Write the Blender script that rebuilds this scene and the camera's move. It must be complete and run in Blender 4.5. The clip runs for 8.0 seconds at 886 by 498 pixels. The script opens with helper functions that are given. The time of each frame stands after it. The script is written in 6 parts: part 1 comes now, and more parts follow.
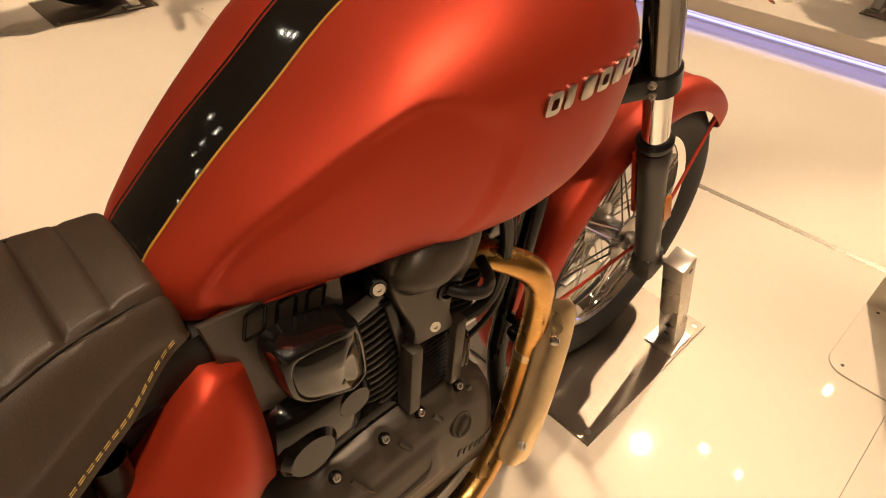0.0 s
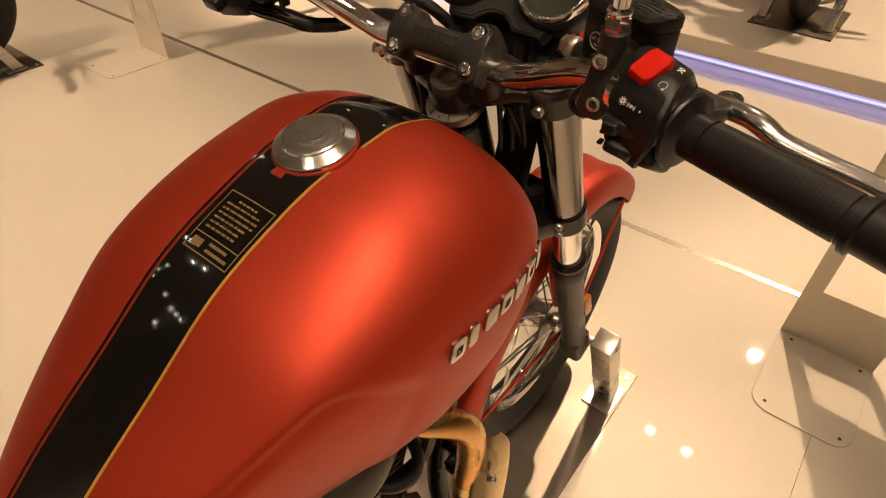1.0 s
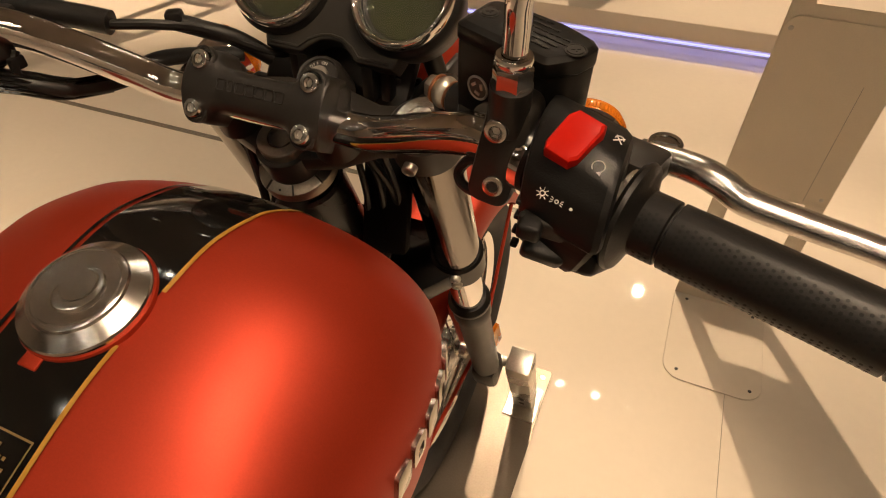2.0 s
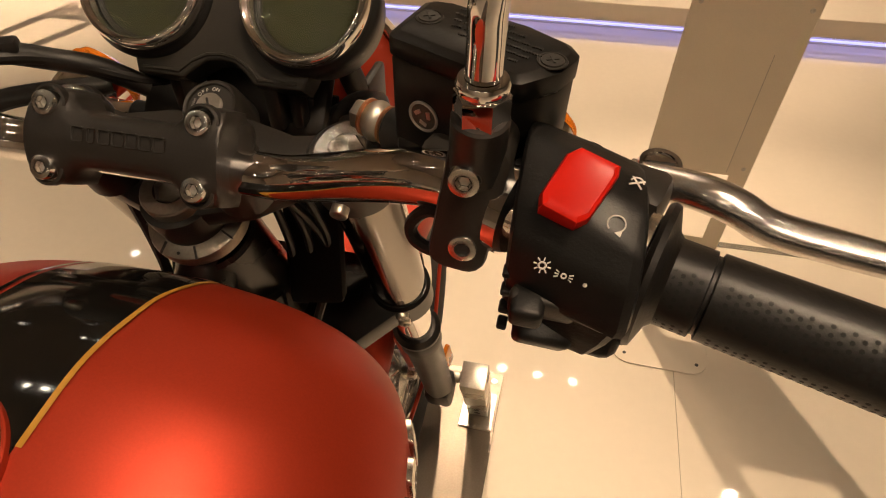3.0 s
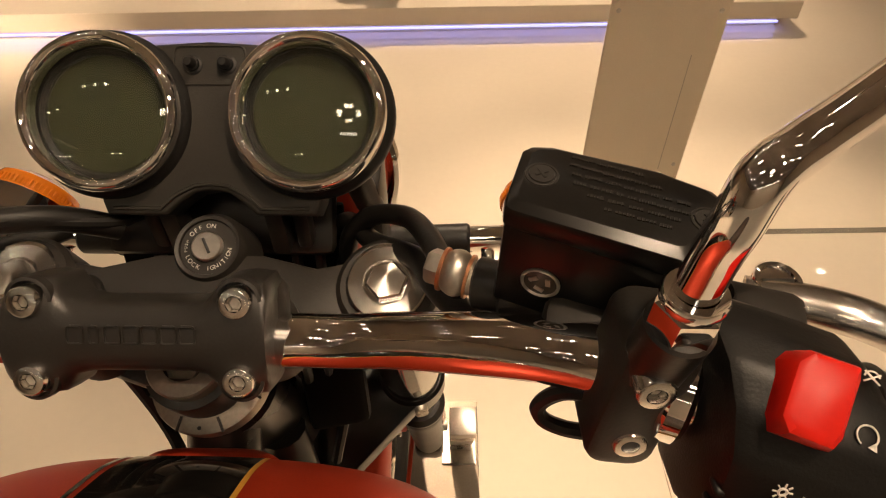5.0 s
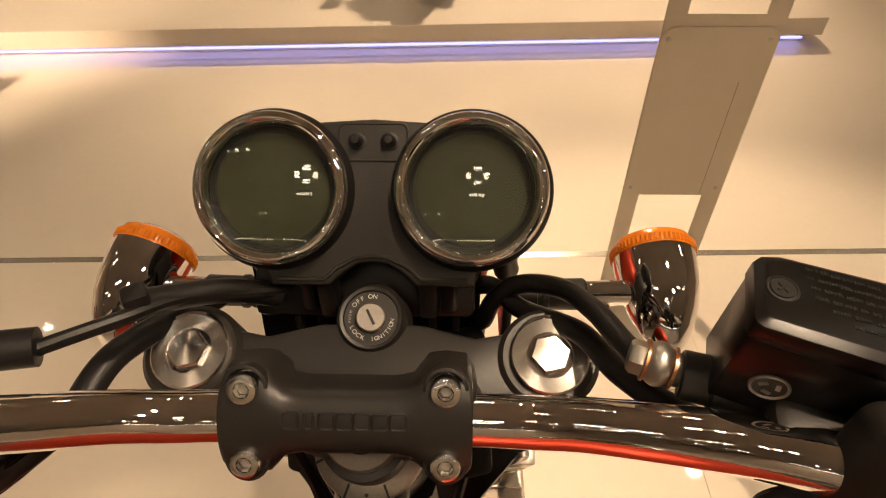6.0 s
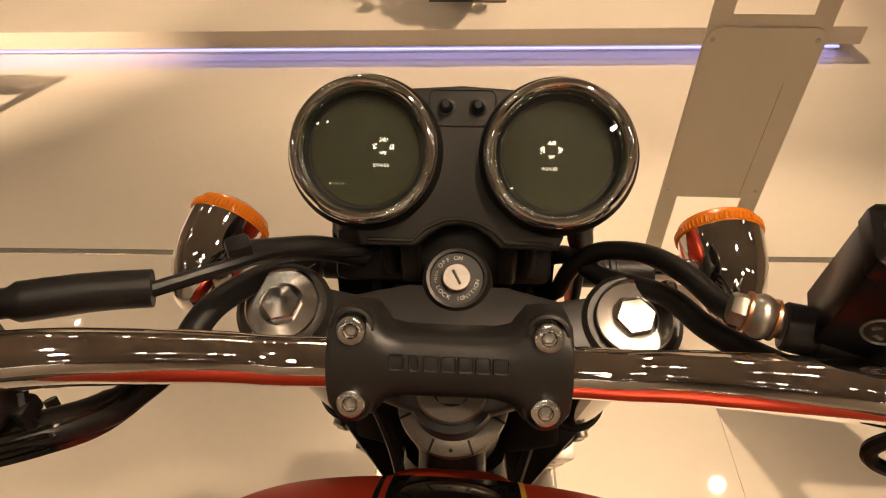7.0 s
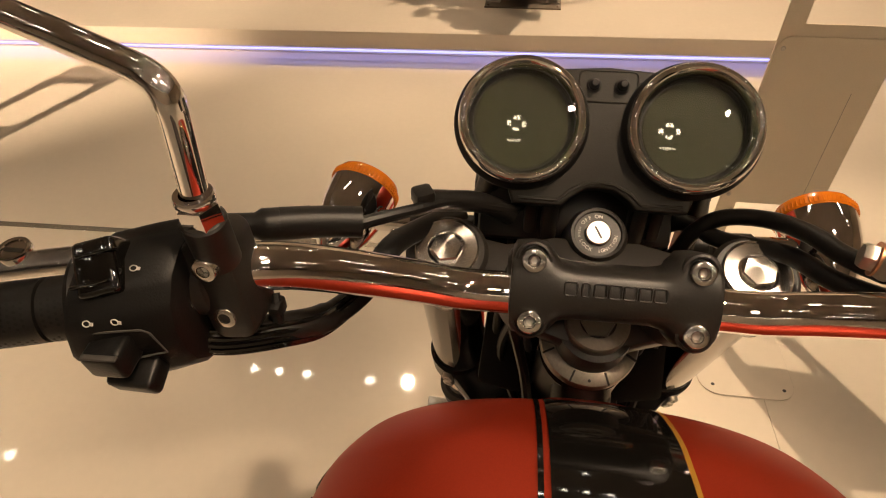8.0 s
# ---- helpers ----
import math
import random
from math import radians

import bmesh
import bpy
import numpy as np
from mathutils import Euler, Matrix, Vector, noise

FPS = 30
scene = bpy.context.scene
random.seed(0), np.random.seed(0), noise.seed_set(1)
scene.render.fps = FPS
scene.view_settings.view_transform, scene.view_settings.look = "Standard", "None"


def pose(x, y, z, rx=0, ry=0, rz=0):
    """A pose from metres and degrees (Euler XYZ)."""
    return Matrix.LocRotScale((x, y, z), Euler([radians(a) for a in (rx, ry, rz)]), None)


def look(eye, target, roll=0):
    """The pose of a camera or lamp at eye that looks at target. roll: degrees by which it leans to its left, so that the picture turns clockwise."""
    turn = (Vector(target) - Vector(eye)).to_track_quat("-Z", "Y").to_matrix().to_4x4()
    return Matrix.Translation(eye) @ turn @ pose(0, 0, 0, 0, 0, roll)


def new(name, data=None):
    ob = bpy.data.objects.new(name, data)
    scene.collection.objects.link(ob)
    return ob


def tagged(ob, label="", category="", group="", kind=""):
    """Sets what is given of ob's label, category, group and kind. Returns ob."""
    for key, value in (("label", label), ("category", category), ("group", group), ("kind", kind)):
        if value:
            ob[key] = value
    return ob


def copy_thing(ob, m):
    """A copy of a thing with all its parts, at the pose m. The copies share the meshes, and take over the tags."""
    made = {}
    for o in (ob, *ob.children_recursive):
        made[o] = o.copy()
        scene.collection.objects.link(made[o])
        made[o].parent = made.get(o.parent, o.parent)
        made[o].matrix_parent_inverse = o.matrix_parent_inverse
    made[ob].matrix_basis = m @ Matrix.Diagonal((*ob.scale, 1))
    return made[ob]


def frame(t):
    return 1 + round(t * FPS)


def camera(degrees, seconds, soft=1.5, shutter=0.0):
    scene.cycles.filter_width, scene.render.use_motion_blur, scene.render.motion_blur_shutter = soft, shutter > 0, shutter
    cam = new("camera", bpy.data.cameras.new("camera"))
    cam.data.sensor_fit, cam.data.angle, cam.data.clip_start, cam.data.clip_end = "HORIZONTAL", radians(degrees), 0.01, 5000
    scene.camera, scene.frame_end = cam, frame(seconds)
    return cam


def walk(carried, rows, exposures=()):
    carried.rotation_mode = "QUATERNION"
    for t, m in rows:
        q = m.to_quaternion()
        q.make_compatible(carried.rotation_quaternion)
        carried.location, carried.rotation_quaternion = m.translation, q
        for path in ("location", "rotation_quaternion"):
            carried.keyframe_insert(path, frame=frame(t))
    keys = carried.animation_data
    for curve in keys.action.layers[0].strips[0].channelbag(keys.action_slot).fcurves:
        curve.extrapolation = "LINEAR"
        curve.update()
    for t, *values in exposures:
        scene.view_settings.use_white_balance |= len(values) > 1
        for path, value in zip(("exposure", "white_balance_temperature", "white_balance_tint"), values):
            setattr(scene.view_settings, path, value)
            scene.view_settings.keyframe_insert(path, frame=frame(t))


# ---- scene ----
cam = camera(73.4, 8.0, soft=1.1)
PATH = [
    (0, (0.452, 0.114, 1.113), (-0.616, 1.187, -0.194), 2.7),
    (0.5, (0.385, 0.165, 1.219), (-0.618, 1.286, -0.098), 2.5),
    (1, (0.363, 0.247, 1.271), (-0.54, 1.447, -0.05), 1.5),
    (1.5, (0.319, 0.36, 1.274), (-0.424, 1.64, -0.072), 0.7),
    (1.7, (0.298, 0.379, 1.266), (-0.363, 1.693, -0.089), 0.6),
    (2.8, (0.235, 0.47, 1.214), (-0.105, 1.872, -0.172), 0.9),
    (3, (0.23, 0.479, 1.22), (-0.076, 1.889, -0.165), 0.6),
    (3.5, (0.213, 0.482, 1.233), (0.013, 1.914, -0.149), 0.4),
    (4, (0.201, 0.497, 1.237), (0.087, 1.946, -0.136), -0.0),
    (4.2, (0.194, 0.502, 1.236), (0.104, 1.959, -0.132), -0.3),
    (5.3, (0.11, 0.559, 1.256), (0.086, 2.003, -0.127), -0.4),
    (5.5, (0.089, 0.561, 1.267), (0.06, 2.011, -0.11), -0.5),
    (6, (0.051, 0.564, 1.28), (0.001, 2.026, -0.084), -0.8),
    (6.5, (0.028, 0.556, 1.274), (-0.051, 2.027, -0.079), -0.9),
    (7, (0.012, 0.537, 1.266), (-0.104, 2.016, -0.076), -1.2),
    (7.5, (-0.025, 0.501, 1.264), (-0.182, 1.983, -0.069), -1.1),
    (8, (-0.062, 0.463, 1.279), (-0.276, 1.947, -0.045), -1.0),
]
EXPOSURES = [(0.0, 0.2), (0.5, 0.05), (1.0, -0.1), (1.5, -0.22), (3.0, -0.12), (4.0, -0.1), (5.5, 0.05), (6.5, 0.0), (8.0, -0.12)]
walk(cam, [(t, look(eye, target, roll)) for t, eye, target, roll in PATH], EXPOSURES)

# ---- light ----
world = bpy.data.worlds.new("hall_air")
scene.world = world
world.use_nodes = True
world.node_tree.nodes["Background"].inputs[0].default_value = (1.0, 0.84, 0.66, 1)
world.node_tree.nodes["Background"].inputs[1].default_value = 0.004
WARM = (1.0, 0.74, 0.495)
CEIL = 3.9


def spot_lamp(name, at, target, watts, degrees, radius=0.05, blend=0.6):
    lamp = bpy.data.lights.new(name, "SPOT")
    lamp.energy, lamp.color, lamp.spot_size = watts, WARM, radians(degrees)
    lamp.spot_blend, lamp.shadow_soft_size = blend, radius
    ob = new(name, lamp)
    ob.matrix_world = look(at, target)
    return ob


def area_lamp(name, at, watts, sx, sy):
    lamp = bpy.data.lights.new(name, "AREA")
    lamp.shape, lamp.size, lamp.size_y, lamp.energy, lamp.color = "RECTANGLE", sx, sy, watts, WARM
    ob = new(name, lamp)
    ob.location = at
    return ob


# spots over the bike and beside it
spot_lamp("spot_lamp", (-0.34, 3.62, CEIL - 0.12), (0.95, 1.25, 0.0), 560, 36, 0.025, 0.7)
spot_lamp("spot_lamp", (0.85, 0.45, CEIL - 0.12), (0.20, 0.52, 0.7), 300, 36, 0.05, 0.9)
spot_lamp("spot_lamp", (1.45, -0.60, CEIL - 0.12), (0.14, 0.36, 0.8), 170, 38, 0.08, 0.9)
spot_lamp("spot_lamp", (2.17, 3.15, CEIL - 0.12), (1.6, 2.0, 0.0), 80, 60)
spot_lamp("spot_lamp", (-3.0, -1.2, CEIL - 0.12), (-2.30, 0.25, 0.0), 700, 47, 0.06, 0.8)
spot_lamp("spot_lamp", (-3.42, -1.25, CEIL - 0.12), (-2.48, 3.40, 0.1), 2600, 23, 0.022, 0.9)
spot_lamp("spot_lamp", (0.08, 4.05, CEIL - 0.12), (0.3, 3.0, 0.0), 70, 40)
spot_lamp("spot_lamp", (0.6, 5.6, CEIL - 0.12), (0.2, 4.5, 0.0), 740, 66)
spot_lamp("spot_lamp", (-0.97, 4.05, CEIL - 0.12), (-0.90, 1.6, 0.0), 150, 48, 0.05, 0.9)
# spots that wash the wall behind
for lx in (-3.0, 0.4, 3.2):
    spot_lamp("spot_lamp", (lx, -3.6, CEIL - 0.12), (lx, -6.0, 1.9), 130, 80)
    spot_lamp("spot_lamp", (lx, 6.9, CEIL - 0.12), (lx, 9.0, 2.3), 300, 80)
# spots over the rest of the hall
for at, to in (((4.5, 0.0), (4.3, 0.2)), ((-5.0, 2.0), (-5.2, 2.0)), ((4.5, 5.5), (4.5, 5.5))):
    spot_lamp("spot_lamp", (*at, CEIL - 0.12), (*to, 0.0), 420, 84)
PANELS = [(0.05, -1.17, 0.20, 0.12), (-0.18, -1.4, 0.12, 0.20), (0.28, -1.4, 0.12, 0.20), (0.05, -1.63, 0.20, 0.12)]
for lx, ly, sx, sy in PANELS:
    area_lamp("panel_lamp", (lx, ly, CEIL - 0.075), 2, sx, sy)
BIG_PANELS = [(0.02, -2.15, 0.50, 0.16)]




# ---- materials ----
def material(name, colour, rough=0.5, metal=0.0, grain=0.0, scale=60.0, stain=0.0, stain_scale=6.0, bump=0.0, coat=0.0, coat_rough=0.05,
             rough_var=0.0, emit=None, strength=0.0, glass=False, spec=0.5, turned=0.0):
    m = bpy.data.materials.new(name)
    m.use_nodes = True
    nt = m.node_tree
    p = nt.nodes["Principled BSDF"]
    p.inputs["Base Color"].default_value = (*colour, 1)
    p.inputs["Roughness"].default_value = rough
    p.inputs["Metallic"].default_value = metal
    p.inputs["Specular IOR Level"].default_value = spec
    p.inputs["Coat Weight"].default_value = coat
    p.inputs["Coat Roughness"].default_value = coat_rough
    if turned:
        # lathe marks round the part's own axis
        p.inputs["Anisotropic"].default_value = turned
        tg = nt.nodes.new("ShaderNodeTangent")
        tg.direction_type, tg.axis = "RADIAL", "Z"
        nt.links.new(tg.outputs[0], p.inputs["Tangent"])
    if glass:
        p.inputs["Transmission Weight"].default_value = 1.0
        p.inputs["IOR"].default_value = 1.45
    if emit:
        p.inputs["Emission Color"].default_value = (*emit, 1)
        p.inputs["Emission Strength"].default_value = strength
    co = nt.nodes.new("ShaderNodeTexCoord")

    def noise_node(s, detail):
        n = nt.nodes.new("ShaderNodeTexNoise")
        n.inputs["Scale"].default_value, n.inputs["Detail"].default_value = s, detail
        nt.links.new(co.outputs["Object"], n.inputs["Vector"])
        return n

    def ramp(node, lo, hi):
        r = nt.nodes.new("ShaderNodeMapRange")
        r.inputs["From Min"].default_value, r.inputs["From Max"].default_value = 0.3, 0.7
        r.inputs["To Min"].default_value, r.inputs["To Max"].default_value = lo, hi
        nt.links.new(node.outputs["Fac"], r.inputs["Value"])
        return r

    fine, wide = noise_node(scale, 4.0), noise_node(stain_scale, 5.0)
    if grain or stain:
        a, b = ramp(fine, 1 - grain, 1 + grain), ramp(wide, 1 - stain, 1 + stain)
        mul = nt.nodes.new("ShaderNodeMath")
        mul.operation = "MULTIPLY"
        nt.links.new(a.outputs[0], mul.inputs[0])
        nt.links.new(b.outputs[0], mul.inputs[1])
        mix = nt.nodes.new("ShaderNodeVectorMath")
        mix.operation = "SCALE"
        mix.inputs[0].default_value = colour
        nt.links.new(mul.outputs[0], mix.inputs["Scale"])
        nt.links.new(mix.outputs[0], p.inputs["Base Color"])
    if rough_var:
        r = ramp(wide, max(0.02, rough - rough_var), min(1, rough + rough_var))
        nt.links.new(r.outputs[0], p.inputs["Roughness"])
    if bump:
        bn = nt.nodes.new("ShaderNodeBump")
        bn.inputs["Strength"].default_value, bn.inputs["Distance"].default_value = bump, 0.002
        nt.links.new(fine.outputs["Fac"], bn.inputs["Height"])
        nt.links.new(bn.outputs[0], p.inputs["Normal"])
    return m


def streaked(m):
    """Fine polishing lines along x."""
    nt = m.node_tree
    co, sc, n, bn = (nt.nodes.new(k) for k in ("ShaderNodeTexCoord", "ShaderNodeMapping", "ShaderNodeTexNoise", "ShaderNodeBump"))
    sc.inputs["Scale"].default_value = (14, 420, 420)
    n.inputs["Scale"].default_value, n.inputs["Detail"].default_value = 1.0, 3.0
    bn.inputs["Strength"].default_value, bn.inputs["Distance"].default_value = 0.07, 0.0006
    for a, b in ((co.outputs["Object"], sc.inputs[0]), (sc.outputs[0], n.inputs["Vector"]), (n.outputs["Fac"], bn.inputs["Height"]), (bn.outputs[0], nt.nodes["Principled BSDF"].inputs["Normal"])):
        nt.links.new(a, b)
    return m


M_FLOOR = material("cream_gloss_floor", (0.80, 0.70, 0.575), 0.036, grain=0.012, scale=40, stain=0.03, stain_scale=1.4, rough_var=0.012)
M_SEAM = material("floor_joint", (0.42, 0.36, 0.29), 0.6, grain=0.1)
M_WALL = material("brown_wall_paint", (0.40, 0.34, 0.28), 0.7, grain=0.02, stain=0.03, stain_scale=1.0, bump=0.05)
M_CEIL = material("ceiling_paint", (0.18, 0.155, 0.135), 0.8, grain=0.02, stain=0.03, stain_scale=1.0)
M_STAND = material("cream_powder_coat", (0.74, 0.65, 0.51), 0.42, grain=0.02, scale=300, stain=0.03, bump=0.03)
M_RED = material("satin_red_metallic", (0.395, 0.034, 0.0115), 0.47, metal=0.64, grain=0.05, scale=900, stain=0.03, stain_scale=9, bump=0.012, rough_var=0.02)
M_REDGLOSS = material("gloss_red", (0.52, 0.010, 0.004), 0.34, grain=0.03, scale=300, bump=0.02, spec=0.22)
M_BLACKGLOSS = material("gloss_black", (0.005, 0.0045, 0.004), 0.075, coat=0.4, coat_rough=0.02, stain=0.1)
M_BLACK = material("matte_black_metal", (0.0175, 0.0150, 0.0128), 0.40, metal=0.05, grain=0.12, scale=700, stain=0.1, bump=0.05, rough_var=0.06, spec=0.48)
M_PLASTIC = material("black_plastic", (0.007, 0.0064, 0.006), 0.42, grain=0.10, scale=900, stain=0.08, bump=0.10, rough_var=0.06, spec=0.30)
M_RUBBER = material("black_rubber", (0.0075, 0.0065, 0.0058), 0.42, grain=0.12, scale=500, stain=0.15, bump=0.08, rough_var=0.06, spec=0.36)
M_ENGINE = material("dark_grey_engine_paint", (0.044, 0.035, 0.026), 0.40, metal=0.35, grain=0.10, scale=500, stain=0.12, bump=0.08, rough_var=0.07)
M_CHROME = material("chrome", (0.86, 0.84, 0.82), 0.025, metal=1.0, stain=0.03, rough_var=0.012)
M_BAR = streaked(material("polished_bar_chrome", (0.90, 0.86, 0.83), 0.03, metal=1.0, stain=0.04, stain_scale=40))
M_SMOKE = material("smoke_chrome", (0.24, 0.22, 0.20), 0.09, metal=1.0, stain=0.04, rough_var=0.02)
M_STEEL = material("brushed_steel", (0.56, 0.52, 0.46), 0.30, metal=1.0, grain=0.08, scale=300, stain=0.08, bump=0.05, rough_var=0.08)
M_ALU = material("cast_aluminium", (0.56, 0.53, 0.50), 0.24, metal=1.0, grain=0.06, scale=400, stain=0.06, bump=0.04)
M_SPUN = material("spun_aluminium", (0.76, 0.73, 0.69), 0.19, metal=1.0, grain=0.04, scale=200)
M_PLATE = material("stainless_sheet", (0.22, 0.185, 0.148), 0.42, metal=1.0, grain=0.06, scale=250, stain=0.12, bump=0.02, rough_var=0.08)
M_FIN = material("black_fin_paint", (0.020, 0.017, 0.014), 0.32, metal=0.4, grain=0.1, scale=400, bump=0.04)
M_EMBLEM = material("dull_chrome_emblem", (0.54, 0.49, 0.44), 0.20, metal=1.0, grain=0.05, scale=200, stain=0.08)
M_TURNED = material("turned_aluminium", (0.60, 0.56, 0.51), 0.31, metal=1.0, grain=0.05, scale=500, stain=0.06, stain_scale=30, bump=0.02)
M_CAP = material("lathe_turned_aluminium", (0.66, 0.62, 0.57), 0.27, metal=1.0, grain=0.05, scale=500, turned=0.85)
M_DASH = material("charcoal_panel_plastic", (0.020, 0.0175, 0.0145), 0.52, grain=0.08, scale=900, stain=0.05, bump=0.08, rough_var=0.05, spec=0.35)
M_DEEP = material("glossy_black_engine_paint", (0.0032, 0.0028, 0.0025), 0.14, grain=0.1, scale=300, stain=0.2, bump=0.03, rough_var=0.05, spec=0.38)
M_SOOT = material("matt_black_cover", (0.003, 0.0027, 0.0025), 0.7, grain=0.1, scale=300, stain=0.2, bump=0.03, spec=0.12)
M_CASTBLACK = material("glossy_black_casting", (0.0060, 0.0052, 0.0045), 0.27, grain=0.1, scale=500, stain=0.1, bump=0.03, rough_var=0.05, spec=0.30)
M_CAPGREY = material("matt_grey_cap", (0.20, 0.175, 0.145), 0.45, metal=0.7, grain=0.08, scale=500, stain=0.06, bump=0.03)
M_PEWTER = material("pewter_grey_steel", (0.27, 0.235, 0.195), 0.40, metal=0.9, grain=0.10, scale=400, stain=0.10, bump=0.05, rough_var=0.08)
M_COPPER = material("copper_washer", (0.62, 0.30, 0.16), 0.3, metal=1.0, grain=0.05, scale=400)
M_GOLD = material("gold_anodised", (0.62, 0.36, 0.12), 0.27, metal=1.0, grain=0.05, stain=0.12, stain_scale=14, rough_var=0.06)
M_BRASS = material("champagne_shield", (0.80, 0.63, 0.38), 0.30, metal=1.0, grain=0.04, stain=0.06, rough_var=0.06)
M_YELLOW = material("gold_pinstripe", (0.48, 0.24, 0.035), 0.35, metal=0.3, grain=0.03)
M_GOLDINK = material("gold_ink", (0.18, 0.112, 0.04), 0.4, metal=0.2)
M_WHITEINK = material("white_ink", (0.66, 0.63, 0.58), 0.5, grain=0.1, scale=900)
M_GREYINK = material("grey_relief", (0.06, 0.055, 0.05), 0.55)
M_AMBER = material("amber_lens", (0.62, 0.17, 0.01), 0.16, coat=0.6, grain=0.06, scale=150)
M_LEATHER = material("dark_brown_leather", (0.039, 0.0245, 0.015), 0.43, spec=0.42, grain=0.10, scale=600, stain=0.12, stain_scale=10, bump=0.18, rough_var=0.06)
M_THREAD = material("yellow_thread", (0.42, 0.30, 0.08), 0.7, grain=0.2, scale=400)
M_DARKTHREAD = material("dark_thread", (0.03, 0.02, 0.015), 0.7)
M_LCD = material("unlit_lcd", (0.0165, 0.0180, 0.0075), 0.45, grain=0.02, spec=0.15)
M_DARKFACE = material("gauge_surround", (0.006, 0.006, 0.005), 0.5, spec=0.2)
M_GLASS = material("clear_glass", (1, 1, 1), 0.0, glass=True)
M_TYRE = material("tyre_rubber", (0.022, 0.020, 0.019), 0.68, grain=0.15, scale=200, stain=0.15, bump=0.15)
M_LED = material("violet_light_strip", (0.5, 0.45, 0.9), 0.4, emit=(0.42, 0.43, 1.0), strength=1.7)
M_PANEL = material("panel_face", (0.9, 0.9, 0.88), 0.4, emit=(1.0, 0.91, 0.80), strength=6.0)
M_LAMP = material("lamp_face", (0.9, 0.9, 0.85), 0.4, emit=(1.0, 0.87, 0.66), strength=10.0)


# ---- shaping ----
def origin_of(ob):
    v = Vector((0, 0, 0))
    while ob is not None:
        v += ob.location
        ob = ob.parent
    return v


def part(name, bm, mat, parent=None, label="", sharp=35):
    bmesh.ops.recalc_face_normals(bm, faces=bm.faces[:])
    me = bpy.data.meshes.new(name)
    bm.to_mesh(me)
    bm.free()
    if parent is not None:
        me.transform(Matrix.Translation(-origin_of(parent)))
    for f in me.polygons:
        f.use_smooth = True
    me.set_sharp_from_angle(angle=radians(sharp))
    me.materials.append(mat)
    ob = new(name, me)
    ob.parent = parent
    if label:
        ob["label"] = label
    return ob


def thing(name, at, label, category, group="", kind=""):
    ob = new(name)
    ob.location = at
    ob.empty_display_size = 0.1
    return tagged(ob, label, category, group, kind)


def basis(at, z, x=(1, 0, 0)):
    """A matrix whose local z is z, with x as near as may be to the given x."""
    z = Vector(z).normalized()
    y = z.cross(Vector(x)).normalized()
    x = y.cross(z)
    m = Matrix((x, y, z)).transposed().to_4x4()
    m.translation = Vector(at)
    return m


def box(bm, m, size, bevel=0.0, seg=2):
    """A box round the origin of m."""
    if not isinstance(m, Matrix):
        m = Matrix.Translation(Vector(m))
    r = bmesh.ops.create_cube(bm, size=1.0, matrix=m @ Matrix.Diagonal((*size, 1)))
    if bevel:
        edges = list({e for v in r["verts"] for e in v.link_edges})
        bmesh.ops.bevel(bm, geom=edges, offset=bevel, segments=seg, profile=0.5, affect="EDGES")
    return bm


def lathe(bm, profile, m, seg=32):
    """Turn (radius, height) pairs round the local z of m."""
    rings = []
    for r, h in profile:
        if r < 1e-6:
            rings.append([bm.verts.new(m @ Vector((0, 0, h)))])
        else:
            rings.append([bm.verts.new(m @ Vector((r * math.cos(2 * math.pi * k / seg), r * math.sin(2 * math.pi * k / seg), h))) for k in range(seg)])
    for a, b in zip(rings, rings[1:]):
        for k in range(seg):
            k2 = (k + 1) % seg
            if len(a) == 1 and len(b) > 1:
                bm.faces.new((a[0], b[k], b[k2]))
            elif len(b) == 1 and len(a) > 1:
                bm.faces.new((a[k], a[k2], b[0]))
            elif len(a) > 1:
                bm.faces.new((a[k], a[k2], b[k2], b[k]))
    return bm


def cyl(bm, a, b, r, seg=24, bevel=0.0, r2=None):
    a, b = Vector(a), Vector(b)
    r2 = r if r2 is None else r2
    h = (b - a).length
    axis = b - a
    side = (1, 0, 0) if abs(axis.normalized().x) < 0.9 else (0, 1, 0)
    c = bevel
    prof = [(0, 0), (r - c, 0), (r, c), (r2, h - c), (r2 - c, h), (0, h)] if c else [(0, 0), (r, 0), (r2, h), (0, h)]
    return lathe(bm, prof, basis(a, axis, side), seg)


def smooth_path(pts, n=8):
    pts = [Vector(p) for p in pts]
    out = []
    for i in range(len(pts) - 1):
        p0, p1, p2, p3 = pts[max(i - 1, 0)], pts[i], pts[i + 1], pts[min(i + 2, len(pts) - 1)]
        for k in range(n):
            t = k / n
            out.append(0.5 * (2 * p1 + (p2 - p0) * t + (2 * p0 - 5 * p1 + 4 * p2 - p3) * t * t + (3 * p1 - p0 - 3 * p2 + p3) * t ** 3))
    return out + [pts[-1]]


